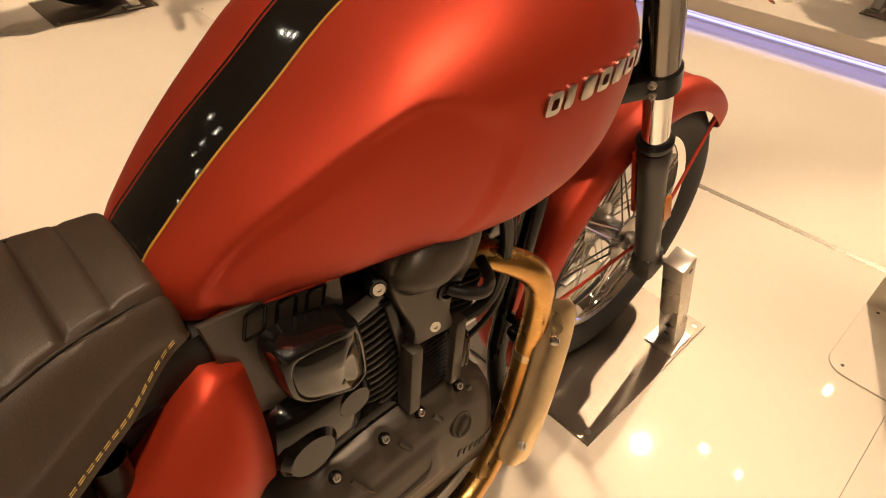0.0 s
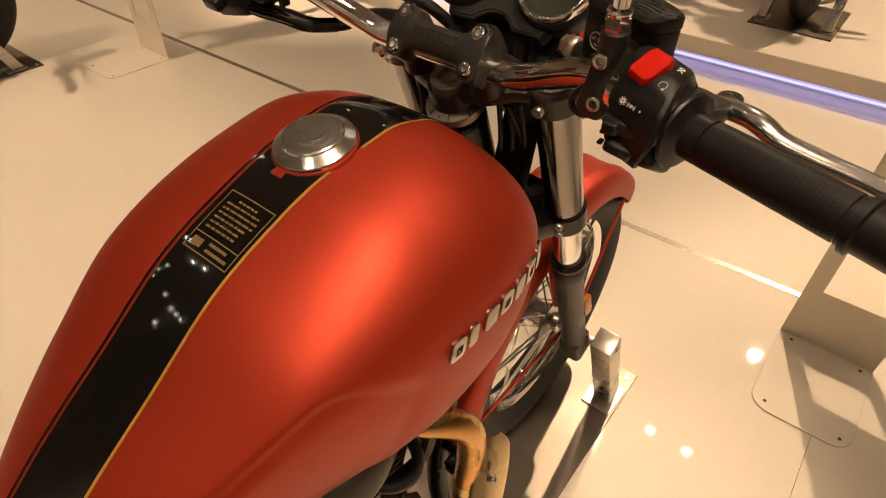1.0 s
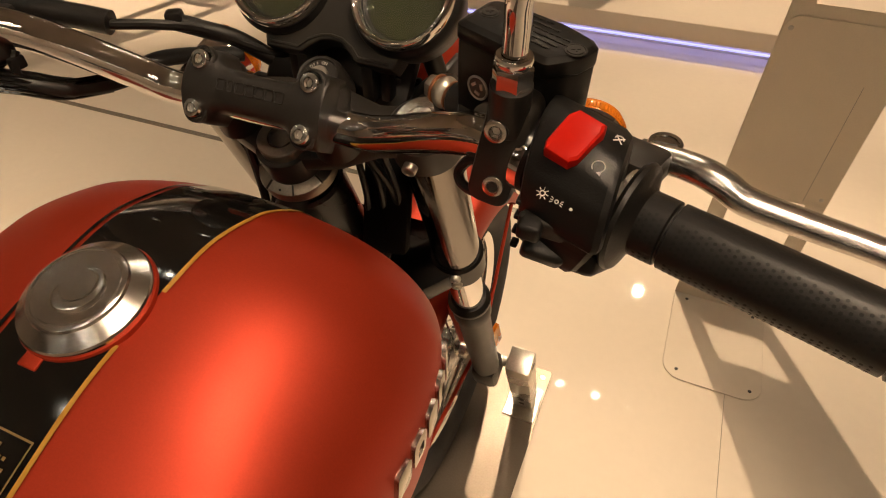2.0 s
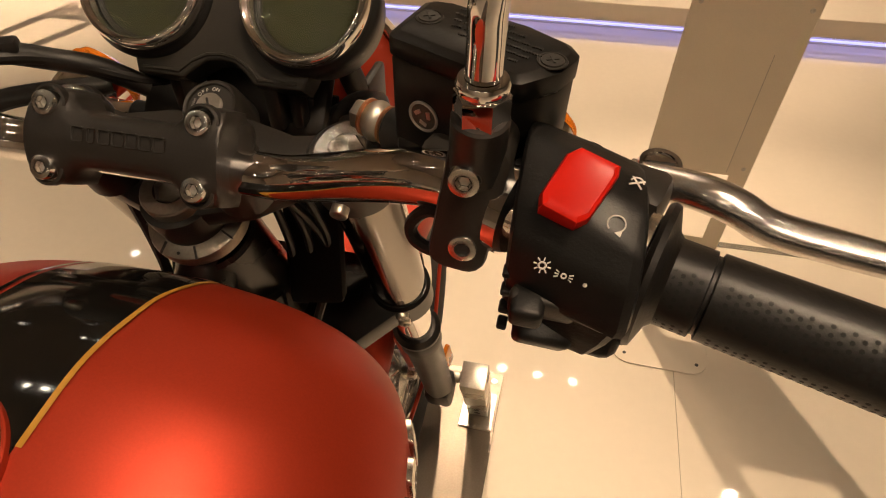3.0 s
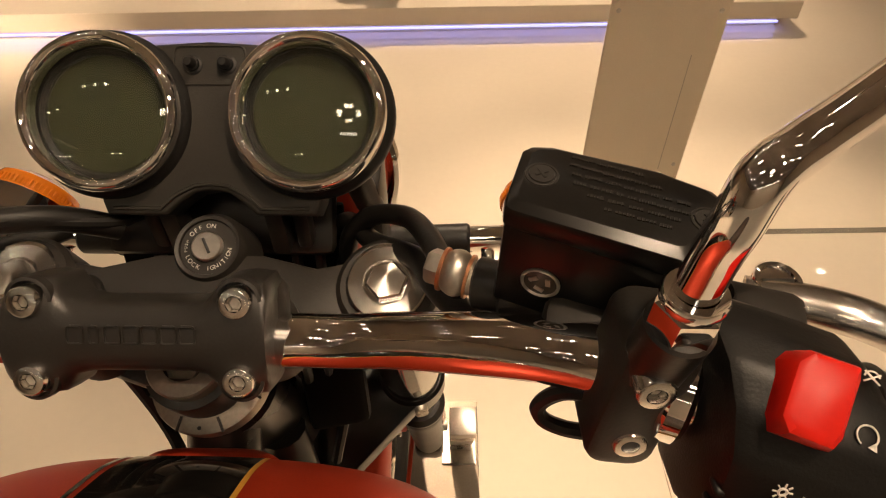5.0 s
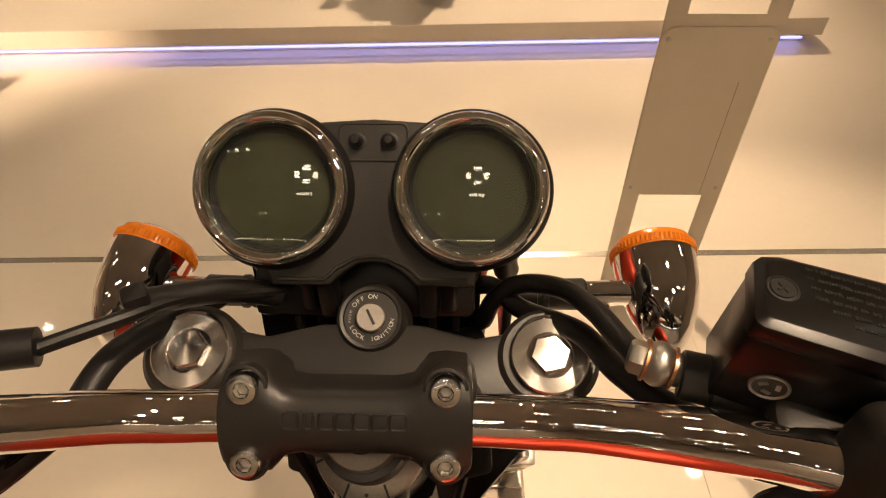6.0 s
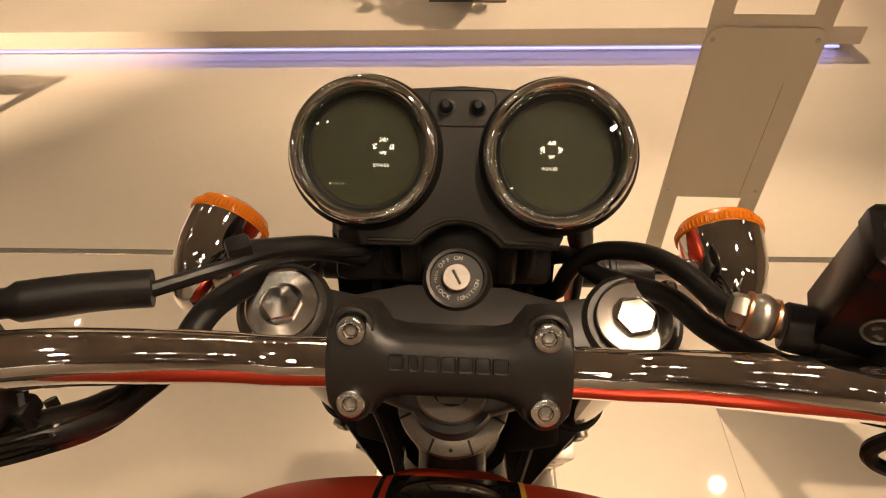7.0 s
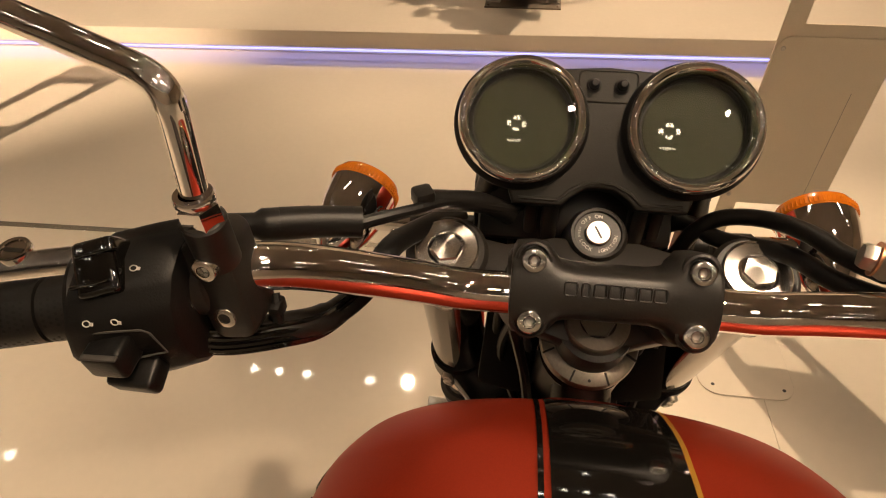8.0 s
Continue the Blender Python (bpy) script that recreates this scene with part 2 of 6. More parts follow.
def sweep(bm, pts, r, seg=14, flat=1.0, up=(0, 0, 1)):
    """A tube along pts; r is one radius or one for each point; flat squeezes it along its own second axis."""
    pts = [Vector(p) for p in pts]
    n = len(pts)
    rs = r if isinstance(r, (list, tuple)) else [r] * n
    rings, side = [], None
    for i, p in enumerate(pts):
        d = (pts[min(i + 1, n - 1)] - pts[max(i - 1, 0)]).normalized()
        if side is None:
            side = d.cross(Vector(up))
            if side.length < 1e-4:
                side = d.cross(Vector((1, 0, 0)))
        side = (side - d * side.dot(d)).normalized()
        w = d.cross(side)
        rings.append([bm.verts.new(p + rs[i] * (math.cos(2 * math.pi * k / seg) * side + flat * math.sin(2 * math.pi * k / seg) * w)) for k in range(seg)])
    skin(bm, rings)
    return bm


def skin(bm, rings, cap=True):
    seg = len(rings[0])
    for a, b in zip(rings, rings[1:]):
        for k in range(seg):
            bm.faces.new((a[k], a[(k + 1) % seg], b[(k + 1) % seg], b[k]))
    if cap:
        bm.faces.new(rings[0])
        bm.faces.new(rings[-1])
    return bm


def loft(bm, rings, cap=True):
    return skin(bm, [[bm.verts.new(Vector(p)) for p in ring] for ring in rings], cap)


def prism(bm, outline, depth, m, bevel=0.0, seg=2):
    """A flat outline in the local xy of m, from z = -depth up to 0."""
    top = [bm.verts.new(m @ Vector((x, y, 0))) for x, y in outline]
    low = [bm.verts.new(m @ Vector((x, y, -depth))) for x, y in outline]
    faces = [bm.faces.new(top), bm.faces.new(low)]
    n = len(outline)
    for k in range(n):
        faces.append(bm.faces.new((top[k], top[(k + 1) % n], low[(k + 1) % n], low[k])))
    if bevel:
        bmesh.ops.recalc_face_normals(bm, faces=faces)
        edges = list({e for f in faces[:2] for e in f.edges})
        bmesh.ops.bevel(bm, geom=edges, offset=bevel, segments=seg, profile=0.5, affect="EDGES")
    return bm


def rounded(w, h, r, n=4):
    out = []
    for cx, cy, a0 in ((w / 2 - r, h / 2 - r, 0), (-w / 2 + r, h / 2 - r, 90), (-w / 2 + r, -h / 2 + r, 180), (w / 2 - r, -h / 2 + r, 270)):
        for k in range(n + 1):
            a = radians(a0 + 90 * k / n)
            out.append((cx + r * math.cos(a), cy + r * math.sin(a)))
    return out


def socket_bolt(parent, at, n, r=0.0072, mat=None, h=0.006):
    """A cap screw with a hexagonal socket, its head's foot at 'at'."""
    bm = bmesh.new()
    m = basis(at, n)
    lathe(bm, [(r, -0.004), (r, h - 0.0012), (r * 0.93, h - 0.0003), (r * 0.82, h), (r * 0.52, h)], m, 24)
    lathe(bm, [(r * 0.52, h), (r * 0.46, h - 0.0012), (r * 0.44, h - 0.004), (0, h - 0.0046)], m, 6)
    bolt = part("bolt", bm, mat or M_STEEL, parent)
    if r > 0.006:
        bm = bmesh.new()
        lathe(bm, [(r * 0.42, h - 0.0030), (r * 0.30, h - 0.0024), (0, h - 0.0032)], m, 6)
        part("socket", bm, M_TURNED, parent)
    return bolt


def hex_bolt(parent, at, n, r=0.008, mat=None, h=0.006, washer=True):
    bm = bmesh.new()
    m = basis(at, n)
    if washer:
        lathe(bm, [(0, 0), (r * 1.35, 0), (r * 1.35, 0.0015), (0, 0.0015)], m, 20)
    lathe(bm, [(0, 0), (r, 0), (r, h - 0.001), (r * 0.85, h), (0, h)], m, 6)
    return part("bolt", bm, mat or M_STEEL, parent)


def letters(parent, name, text, m, size, mat):
    """Raised letters in the local xy of m, centred."""
    cu = bpy.data.curves.new(name, "FONT")
    cu.body, cu.size, cu.align_x, cu.align_y, cu.extrude = text, size, "CENTER", "CENTER", 0.0001
    tmp = bpy.data.objects.new(name, cu)
    scene.collection.objects.link(tmp)
    me = bpy.data.meshes.new_from_object(tmp.evaluated_get(bpy.context.evaluated_depsgraph_get()))
    bpy.data.objects.remove(tmp)
    me.transform(m)
    me.transform(Matrix.Translation(-origin_of(parent)))
    me.materials.clear()
    me.materials.append(mat)
    ob = new(name, me)
    ob.parent = parent
    return ob


# ---- the hall ----
def slab(name, x0, x1, y0, y1, z0, z1, mat, label, category, bevel=0.0):
    bm = bmesh.new()
    box(bm, ((x0 + x1) / 2, (y0 + y1) / 2, (z0 + z1) / 2), (x1 - x0, y1 - y0, z1 - z0), bevel)
    return tagged(part(name, bm, mat), label, category, kind="structure")


SKEW = 0.03


def seam_y(x):
    return 1.905 + SKEW * x


floor = slab("floor", -7.2, 7.2, -6.2, 9.2, -0.20, -0.012, M_SEAM, "dark bedding under the glossy cream floor sheets", "floor")
for row, XS in enumerate(([-7.0, -2.9, 0.605, 4.1, 7.0], [-7.0, -3.6, 2.5, 7.0])):
    for x0, x1 in zip(XS, XS[1:]):
        g = 0.0006
        bm = bmesh.new()
        if row == 0:
            out = [(x0 + g, -6), (x1 - g, -6), (x1 - g, seam_y(x1) - 0.0125), (x0 + g, seam_y(x0) - 0.0125)]
        else:
            out = [(x0 + g, seam_y(x0) + 0.0125), (x1 - g, seam_y(x1) + 0.0125), (x1 - g, 9), (x0 + g, 9)]
        prism(bm, out, 0.012, Matrix.Identity(4))
        part("floor_sheet", bm, M_FLOOR, floor)
bm = bmesh.new()
prism(bm, [(-7, seam_y(-7) - 0.0118), (7, seam_y(7) - 0.0118), (7, seam_y(7) + 0.0118), (-7, seam_y(-7) + 0.0118)], 0.01, Matrix.Translation((0, 0, 0.0012)), 0.0008, 1)
part("joint_strip", bm, material("pale_joint_strip", (0.80, 0.74, 0.64), 0.26, metal=0.85, grain=0.05, scale=200, stain=0.06), floor, "pale glossy metal joint strip")

slab("wall_north", -7.2, 7.2, 9.0, 9.2, -0.012, CEIL, M_WALL, "plain brown painted wall of the show hall", "wall")
slab("wall_south", -7.2, 7.2, -6.2, -6.0, -0.012, CEIL, M_WALL, "plain brown painted wall of the show hall", "wall")
slab("wall_west", -7.2, -7.0, -6.0, 9.0, -0.012, CEIL, M_WALL, "plain brown painted wall of the show hall", "wall")
slab("wall_east", 7.0, 7.2, -6.0, 9.0, -0.012, CEIL, M_WALL, "plain brown painted wall of the show hall", "wall")
slab("ceiling", -7.2, 7.2, -6.2, 9.2, CEIL, CEIL + 0.15, M_CEIL, "plain dark painted ceiling of the show hall", "ceiling")


def platform(x0, x1, y0, y1, skew, name, lips):
    """A low display deck with a lip over a light strip."""
    ob = thing(name, ((x0 + x1) / 2, (y0 + y1) / 2, 0), "low cream display platform with a violet light strip under its lip", "platform", kind="structure")
    s = lambda x: skew * (x - x0)
    bm = bmesh.new()
    prism(bm, [(x0, y0 + s(x0)), (x1, y0 + s(x1)), (x1, y1), (x0, y1)], 0.085, Matrix.Translation((0, 0, 0.145)), 0.003, 1)
    part("deck", bm, M_FLOOR, ob)
    bm = bmesh.new()
    prism(bm, [(x0 + 0.06, y0 + 0.07 + s(x0)), (x1 - 0.06, y0 + 0.07 + s(x1)), (x1 - 0.06, y1), (x0 + 0.06, y1)], 0.06, Matrix.Translation((0, 0, 0.06)))
    part("plinth", bm, M_STAND, ob)
    for a, b in lips:
        for z, dy, r in ((0.048, 0.055, 0.009), (0.024, 0.060, 0.006)):
            bm = bmesh.new()
            a2, b2 = Vector((a[0], a[1], z)), Vector((b[0], b[1], z))
            if abs(a[1] - b[1]) < abs(a[0] - b[0]):
                a2.y += dy
                b2.y += dy
            else:
                a2.x -= dy
                b2.x -= dy
            cyl(bm, a2, b2, r, 8)
            part("light_strip", bm, M_LED, ob, "glowing violet light strip")
    return ob


platform(-4.6, 1.80, 3.125, 7.5, 0.045, "platform_1", [((-4.5, 3.13), (1.74, 3.4083))])


def info_stand(dx, dy, group="info stands"):
    """A folded sheet stand: floor plate, leg with openings, screwed-on panel."""
    X0, X1, YB, YF = 0.455 + dx, 0.692 + dx, 1.735 + dy, 1.425 + dy
    cx = (X0 + X1) / 2
    ob = thing("info_stand", (cx, YB - 0.15, 0), "cream folded sheet metal info stand screwed to the floor", "stand", group)
    bm = bmesh.new()
    out = [(X0, YB)] + [(X0 + 0.05 * (1 - math.cos(radians(a))), YF + 0.05 * (1 - math.sin(radians(a)))) for a in range(0, 91, 15)]
    out += [(X1 - 0.05 * (1 - math.cos(radians(a))), YF + 0.05 * (1 - math.sin(radians(a)))) for a in range(90, -1, -15)] + [(X1, YB)]
    prism(bm, out, 0.004, Matrix.Translation((0, 0, 0.0045)), 0.001, 1)
    part("floor_plate", bm, M_FLOOR, ob)
    for sx in (X0 + 0.035, X1 - 0.028):
        for sy in (1.727 + dy - 0.015, 1.455 + dy):
            bm = bmesh.new()
            lathe(bm, [(0.0044, 0), (0.0044, 0.001), (0.003, 0.0014), (0.002, 0.0008), (0, 0.0008)], Matrix.Translation((sx, sy, 0.0045)), 12)
            part("screw", bm, M_GREYINK, ob)
    # the leg: two uprights and cross pieces round the openings
    t, rail = 0.004, 0.042
    leg = bmesh.new()
    for x in (X0 + rail / 2, X1 - rail / 2):
        box(leg, (x, YB - t / 2, 0.62), (rail, t, 1.235))
    for z0, z1 in ((0.0045, 0.18), (0.38, 0.822), (1.12, 1.2375)):
        box(leg, (cx, YB - t / 2, (z0 + z1) / 2), (X1 - X0 - 2 * rail, t, z1 - z0))
    part("leg", leg, M_STAND, ob)
    bm = bmesh.new()
    w, h, r = X1 - X0 - 0.004, 0.415, 0.028
    pts = [(-w / 2, -h / 2), (w / 2, -h / 2)] + [(w / 2 - r + r * math.cos(radians(a)), h / 2 - r + r * math.sin(radians(a))) for a in range(0, 91, 15)]
    pts += [(-w / 2 + r + r * math.cos(radians(a)), h / 2 - r + r * math.sin(radians(a))) for a in range(90, 181, 15)]
    prism(bm, pts, 0.0025, basis((cx, YB - t - 0.003, 0.59), (0, -1, 0)), 0.0006, 1)
    part("panel", bm, M_STAND, ob)
    bm = bmesh.new()
    box(bm, (X1 - 0.052, YB - t - 0.0032, 0.535), (0.0012, 0.0012, 0.29))
    part("panel_joint", bm, M_SEAM, ob)
    for sx in (X0 + 0.016, X1 - 0.018):
        for sz in (0.404, 0.772):
            bm = bmesh.new()
            lathe(bm, [(0.005, 0), (0.005, 0.001), (0.003, 0.0018), (0, 0.001)], basis((sx, YB - t - 0.003, sz), (0, -1, 0)), 12)
            part("screw", bm, M_STEEL, ob)
    return ob


info_stand(-0.004, 0)
info_stand(-3.13, -0.07)


def wheel_chock():
    """A steel floor plate with two posts that hold a bike's front axle."""
    ob = thing("wheel_chock", (0, 1.07, 0), "brushed steel display plate with two upright posts holding the front wheel", "wheel chock", "wheel chocks")
    bm = bmesh.new()
    box(bm, (0, 1.07, 0.0045), (0.402, 0.498, 0.007), 0.0008, 1)
    part("base_plate", bm, M_PLATE, ob)
    lean = basis((0, 1.220, 0.010), (0, -0.45, 1.0))
    for s in (-1, 1):
        # a square tube that leans back along the fork, open pressed top
        bm = bmesh.new()
        box(bm, lean @ Matrix.Translation((s * 0.160, 0, 0.190)), (0.045, 0.046, 0.380), 0.002)
        post = part("post", bm, M_STEEL, ob)
        bm = bmesh.new()
        box(bm, (s * 0.158, 1.208, 0.011), (0.074, 0.094, 0.006), 0.001, 1)
        part("post_foot", bm, M_STEEL, ob)
        for z, side in ((0.062, 0), (0.105, 0), (0.32, 1)):
            bm = bmesh.new()
            at = (s * 0.160, -0.0232, z) if not side else (s * 0.1827, 0.004, z + 0.03)
            lathe(bm, [(0, 0.0), (0.0065, 0.0), (0.0065, 0.001), (0, 0.001)], lean @ basis(at, (s, 0, 0) if side else (0, -1, 0), (0, 0, 1)), 14)
            part("hole", bm, M_GREYINK, post)
        for sy in (0.845, 1.295):
            hex_bolt(ob, (s * 0.182, sy, 0.008), (0, 0, 1), 0.005, h=0.003)
        hex_bolt(ob, (s * 0.152, 1.166, 0.014), (0, 0, 1), 0.006, h=0.005)
    return ob


chock = wheel_chock()


def ceiling_light(x, y, sx, sy, face=None):
    ob = thing("ceiling_light", (x, y, CEIL - 0.06), "flat white rectangular ceiling light panel, switched on", "ceiling light", "ceiling lights")
    bm = bmesh.new()
    for px, py, w, d in ((x, y - sy / 2 - 0.015, sx + 0.06, 0.03), (x, y + sy / 2 + 0.015, sx + 0.06, 0.03), (x - sx / 2 - 0.015, y, 0.03, sy), (x + sx / 2 + 0.015, y, 0.03, sy)):
        box(bm, (px, py, CEIL - 0.03), (w, d, 0.06))
    part("frame", bm, M_BLACK, ob)
    bm = bmesh.new()
    box(bm, (x, y, CEIL - 0.03), (sx, sy, 0.02))
    part("diffuser", bm, face or M_LAMP, ob)


M_SPOTFACE = material("spot_face", (0.9, 0.9, 0.85), 0.4, emit=(1.0, 0.88, 0.68), strength=60.0)


def ceiling_spot(x, y):
    ob = thing("ceiling_spot", (x, y, CEIL - 0.1), "small round ceiling spotlight, switched on", "spotlight", "ceiling spotlights")
    bm = bmesh.new()
    lathe(bm, [(0.03, 0.1), (0.065, 0.1), (0.070, 0.0), (0.062, 0.0), (0.056, 0.02), (0.03, 0.03)], Matrix.Translation((x, y, CEIL - 0.1)), 20)
    part("housing", bm, M_BLACK, ob)
    bm = bmesh.new()
    lathe(bm, [(0, 0), (0.054, 0), (0.054, 0.012), (0, 0.012)], Matrix.Translation((x, y, CEIL - 0.075)), 20)
    part("lamp", bm, M_SPOTFACE, ob)


for lx, ly, sx, sy in PANELS:
    ceiling_light(lx, ly, sx, sy)
for lx, ly, sx, sy in BIG_PANELS:
    ceiling_light(lx, ly, sx, sy, M_PANEL)
for ly in (-5.4,):
    for lx in (-2.6, 0.0, 2.6):
        ceiling_light(lx, ly, 2.1, 0.13)


# ---- the motorcycle ----
bike = thing("motorcycle", (0, 0, 0), "satin red retro motorcycle with black tank stripe in a steel chock", "motorcycle", "motorcycles")
NECK = Vector((0, -0.371, 0.928))           # up along the steering axis


def fork_y(z):
    return 0.773 + 0.40 * (1.009 - z)


def stem_at(z):
    return Vector((0, 0.736 + 0.40 * (0.975 - z), z))


# fuel tank: stations of y, half width, top, widest height, bottom, half width at the bottom
STATIONS = [
    (0.182, 0.040, 0.772, 0.755, 0.738, 0.034),
    (0.190, 0.062, 0.785, 0.762, 0.734, 0.052),
    (0.215, 0.086, 0.808, 0.772, 0.730, 0.072),
    (0.260, 0.110, 0.845, 0.800, 0.729, 0.088),
    (0.320, 0.133, 0.888, 0.836, 0.727, 0.100),
    (0.400, 0.158, 0.945, 0.868, 0.723, 0.112),
    (0.460, 0.172, 0.971, 0.872, 0.720, 0.122),
    (0.520, 0.181, 0.990, 0.866, 0.720, 0.132),
    (0.590, 0.183, 1.0005, 0.870, 0.728, 0.136),
    (0.640, 0.177, 0.989, 0.872, 0.742, 0.132),
    (0.678, 0.160, 0.9655, 0.872, 0.765, 0.118),
    (0.7005, 0.136, 0.941, 0.870, 0.790, 0.098),
    (0.7115, 0.105, 0.9175, 0.868, 0.812, 0.074),
    (0.718, 0.060, 0.897, 0.866, 0.832, 0.044),
]
_ys = np.array([s[0] for s in STATIONS])


def station(y):
    """Smooth values of the tank at y (monotone cubic between the stations)."""
    y = min(max(y, _ys[0]), _ys[-1])
    i = int(min(max(np.searchsorted(_ys, y) - 1, 0), len(_ys) - 2))
    h = _ys[i + 1] - _ys[i]
    t = (y - _ys[i]) / h
    out = []
    for c in range(1, 6):
        v = [s[c] for s in STATIONS]
        d = [(v[k + 1] - v[k]) / (_ys[k + 1] - _ys[k]) for k in range(len(v) - 1)]

        def slope(k):
            if k == 0 or k == len(v) - 1:
                return d[0] if k == 0 else d[-1]
            return 0.0 if d[k - 1] * d[k] <= 0 else 2 * d[k - 1] * d[k] / (d[k - 1] + d[k])
        m0, m1 = slope(i) * h, slope(i + 1) * h
        out.append((2 * t ** 3 - 3 * t ** 2 + 1) * v[i] + (t ** 3 - 2 * t ** 2 + t) * m0 + (-2 * t ** 3 + 3 * t ** 2) * v[i + 1] + (t ** 3 - t ** 2) * m1)
    return out


POWER = 2.25


def tank_top(x, y):
    w, zt, zm, zb, wb = station(y)
    q = min(abs(x) / w, 0.999)
    return zm + (zt - zm) * (1 - q ** POWER) ** (1 / POWER)


def smooth01(v):
    v = min(max(v, 0.0), 1.0)
    return v * v * (3 - 2 * v)


# outline of the knee hollow in y and z
KNEE = [(0.204, 0.735), (0.206, 0.756), (0.217, 0.782), (0.238, 0.809), (0.270, 0.833), (0.324, 0.868), (0.381, 0.898), (0.405, 0.903), (0.430, 0.900), (0.463, 0.884), (0.482, 0.866), (0.490, 0.846),
        (0.488, 0.820), (0.480, 0.790), (0.470, 0.755), (0.455, 0.715), (0.430, 0.690), (0.340, 0.680), (0.260, 0.685), (0.218, 0.695), (0.207, 0.712)]


KNEE = [(p.x, p.y) for p in smooth_path([(*p, 0) for p in KNEE], 3)]


def knee(y, z):
    """How far a point of the flank lies inside the knee hollow (negative outside)."""
    best, inside = 9.0, False
    for (y0, z0), (y1, z1) in zip(KNEE, KNEE[1:] + KNEE[:1]):
        u = ((y - y0) * (y1 - y0) + (z - z0) * (z1 - z0)) / ((y1 - y0) ** 2 + (z1 - z0) ** 2)
        u = min(max(u, 0.0), 1.0)
        best = min(best, math.hypot(y - y0 - u * (y1 - y0), z - z0 - u * (z1 - z0)))
        if (z0 > z) != (z1 > z) and y < y0 + (z - z0) / (z1 - z0) * (y1 - y0):
            inside = not inside
    return best if inside else -best


def crease(y):
    """Height of the knee hollow's upper edge."""
    return float(np.interp(y, [p[0] for p in KNEE[3:34]], [p[1] for p in KNEE[3:34]]))


def flank(y, z):
    """Half width of the tank's flank at y and z."""
    w, zt, zm, zb, wb = station(y)
    if z >= zm:
        q = (z - zm) / (zt - zm)
        return w * (1 - q ** POWER) ** (1 / POWER)
    s = min(1.0, ((zm - z) / (zm - zb)) ** (1 / 1.1))
    return wb + (w - wb) * math.cos(math.asin(s)) ** 0.9


def tank_ring(y, n=84):
    w, zt, zm, zb, wb = station(y)
    half = []
    for k in range(n + 1):
        a = math.pi / 2 * k / n
        x = w * math.sin(a) ** (2 / POWER)
        z = zm + (zt - zm) * math.cos(a) ** (2 / POWER)
        half.append((x, z))
    for k in range(1, n + 1):
        a = math.pi / 2 * k / n
        x = wb + (w - wb) * math.cos(a) ** 0.9
        z = zm - (zm - zb) * math.sin(a) ** 1.1
        half.append((x, z))
    out = []
    for x, z in half:
        f = knee(y, z) if 0.2 < y < 0.5 and z < 0.91 else -1
        if f > 0:
            zc = crease(y)
            ahead = smooth01((y - 0.36) / 0.10)
            foot = wb - 0.003 + 0.003 * ahead
            v = max(0.0, min(1.0, (z - zb) / (zc - zb)))
            xp = foot + (flank(y, zc) - 0.005 - foot) * v + 0.010 * v * (1 - v)
            wide = 0.013 + 0.012 * smooth01((y - 0.40) / 0.05) + 0.012 * smooth01((zb + 0.045 - z) / 0.03)
            xp = max(xp, x - 0.0075 + 0.0030 * ahead)
            x = x + (min(x, xp) - x) * smooth01(f / wide)
        out.append((x, z))
    right = [(x, y, z) for x, z in out]
    left = [(-x, y, z) for x, z in reversed(out[1:])]
    return right + left


bm = bmesh.new()
ys = sorted(set(list(np.linspace(0.182, 0.215, 9)) + list(np.linspace(0.215, 0.66, 190)) + list(np.linspace(0.66, 0.718, 22))))
loft(bm, [tank_ring(y) for y in ys])
tank = part("fuel_tank", bm, M_RED, bike, "satin red fuel tank with knee hollows", sharp=50)
# seam flange along the tank's foot
bm = bmesh.new()
for s in (-1, 1):
    pts = [(s * (station(y)[4] - 0.001 - 0.002 * smooth01(knee(y, station(y)[3] + 0.01) / 0.02)), y, station(y)[3] + 0.001) for y in np.linspace(0.186, 0.702, 50)]
    sweep(bm, pts, 0.0038, 8, 0.7)
part("seam_flange", bm, M_RED, tank)


def tank_band(xa, xb, y0, y1, lift, n=90, across=8, flare=(0.0, 0.0)):
    """A strip on the tank's crown; flare widens its two edges towards the front."""
    bm = bmesh.new()
    rows = []
    for y in np.linspace(y0, y1, n):
        w = station(y)[0]
        f = smooth01((y - 0.47) / 0.11)
        a, b = xa + flare[0] * f, xb + flare[1] * f
        lim = min(1.0, 0.86 * w / max(abs(a), abs(b)))
        rows.append([bm.verts.new((x * lim, y, tank_top(x * lim, y) + lift)) for x in np.linspace(a, b, across)])
    for a, b in zip(rows, rows[1:]):
        for k in range(across - 1):
            bm.faces.new((a[k], a[k + 1], b[k + 1], b[k]))
    return bm


part("stripe", tank_band(-0.0315, 0.0335, 0.184, 0.7015, 0.0009, across=14, flare=(0, 0.0055)), M_BLACKGLOSS, tank, "gloss black centre stripe", sharp=80)
part("pinstripe", tank_band(0.0335, 0.0364, 0.186, 0.520, 0.0012, across=3, flare=(0.0055, 0.0055)), M_YELLOW, tank, "gold pinstripe", sharp=80)
part("pinstripe", tank_band(0.0335, 0.0364, 0.556, 0.7015, 0.0012, across=3, flare=(0.0055, 0.0055)), M_YELLOW, tank, "gold pinstripe", sharp=80)
part("edge_line", tank_band(-0.0380, -0.0350, 0.186, 0.7015, 0.0010, across=3), M_BLACKGLOSS, tank, "thin black edge line", sharp=80)

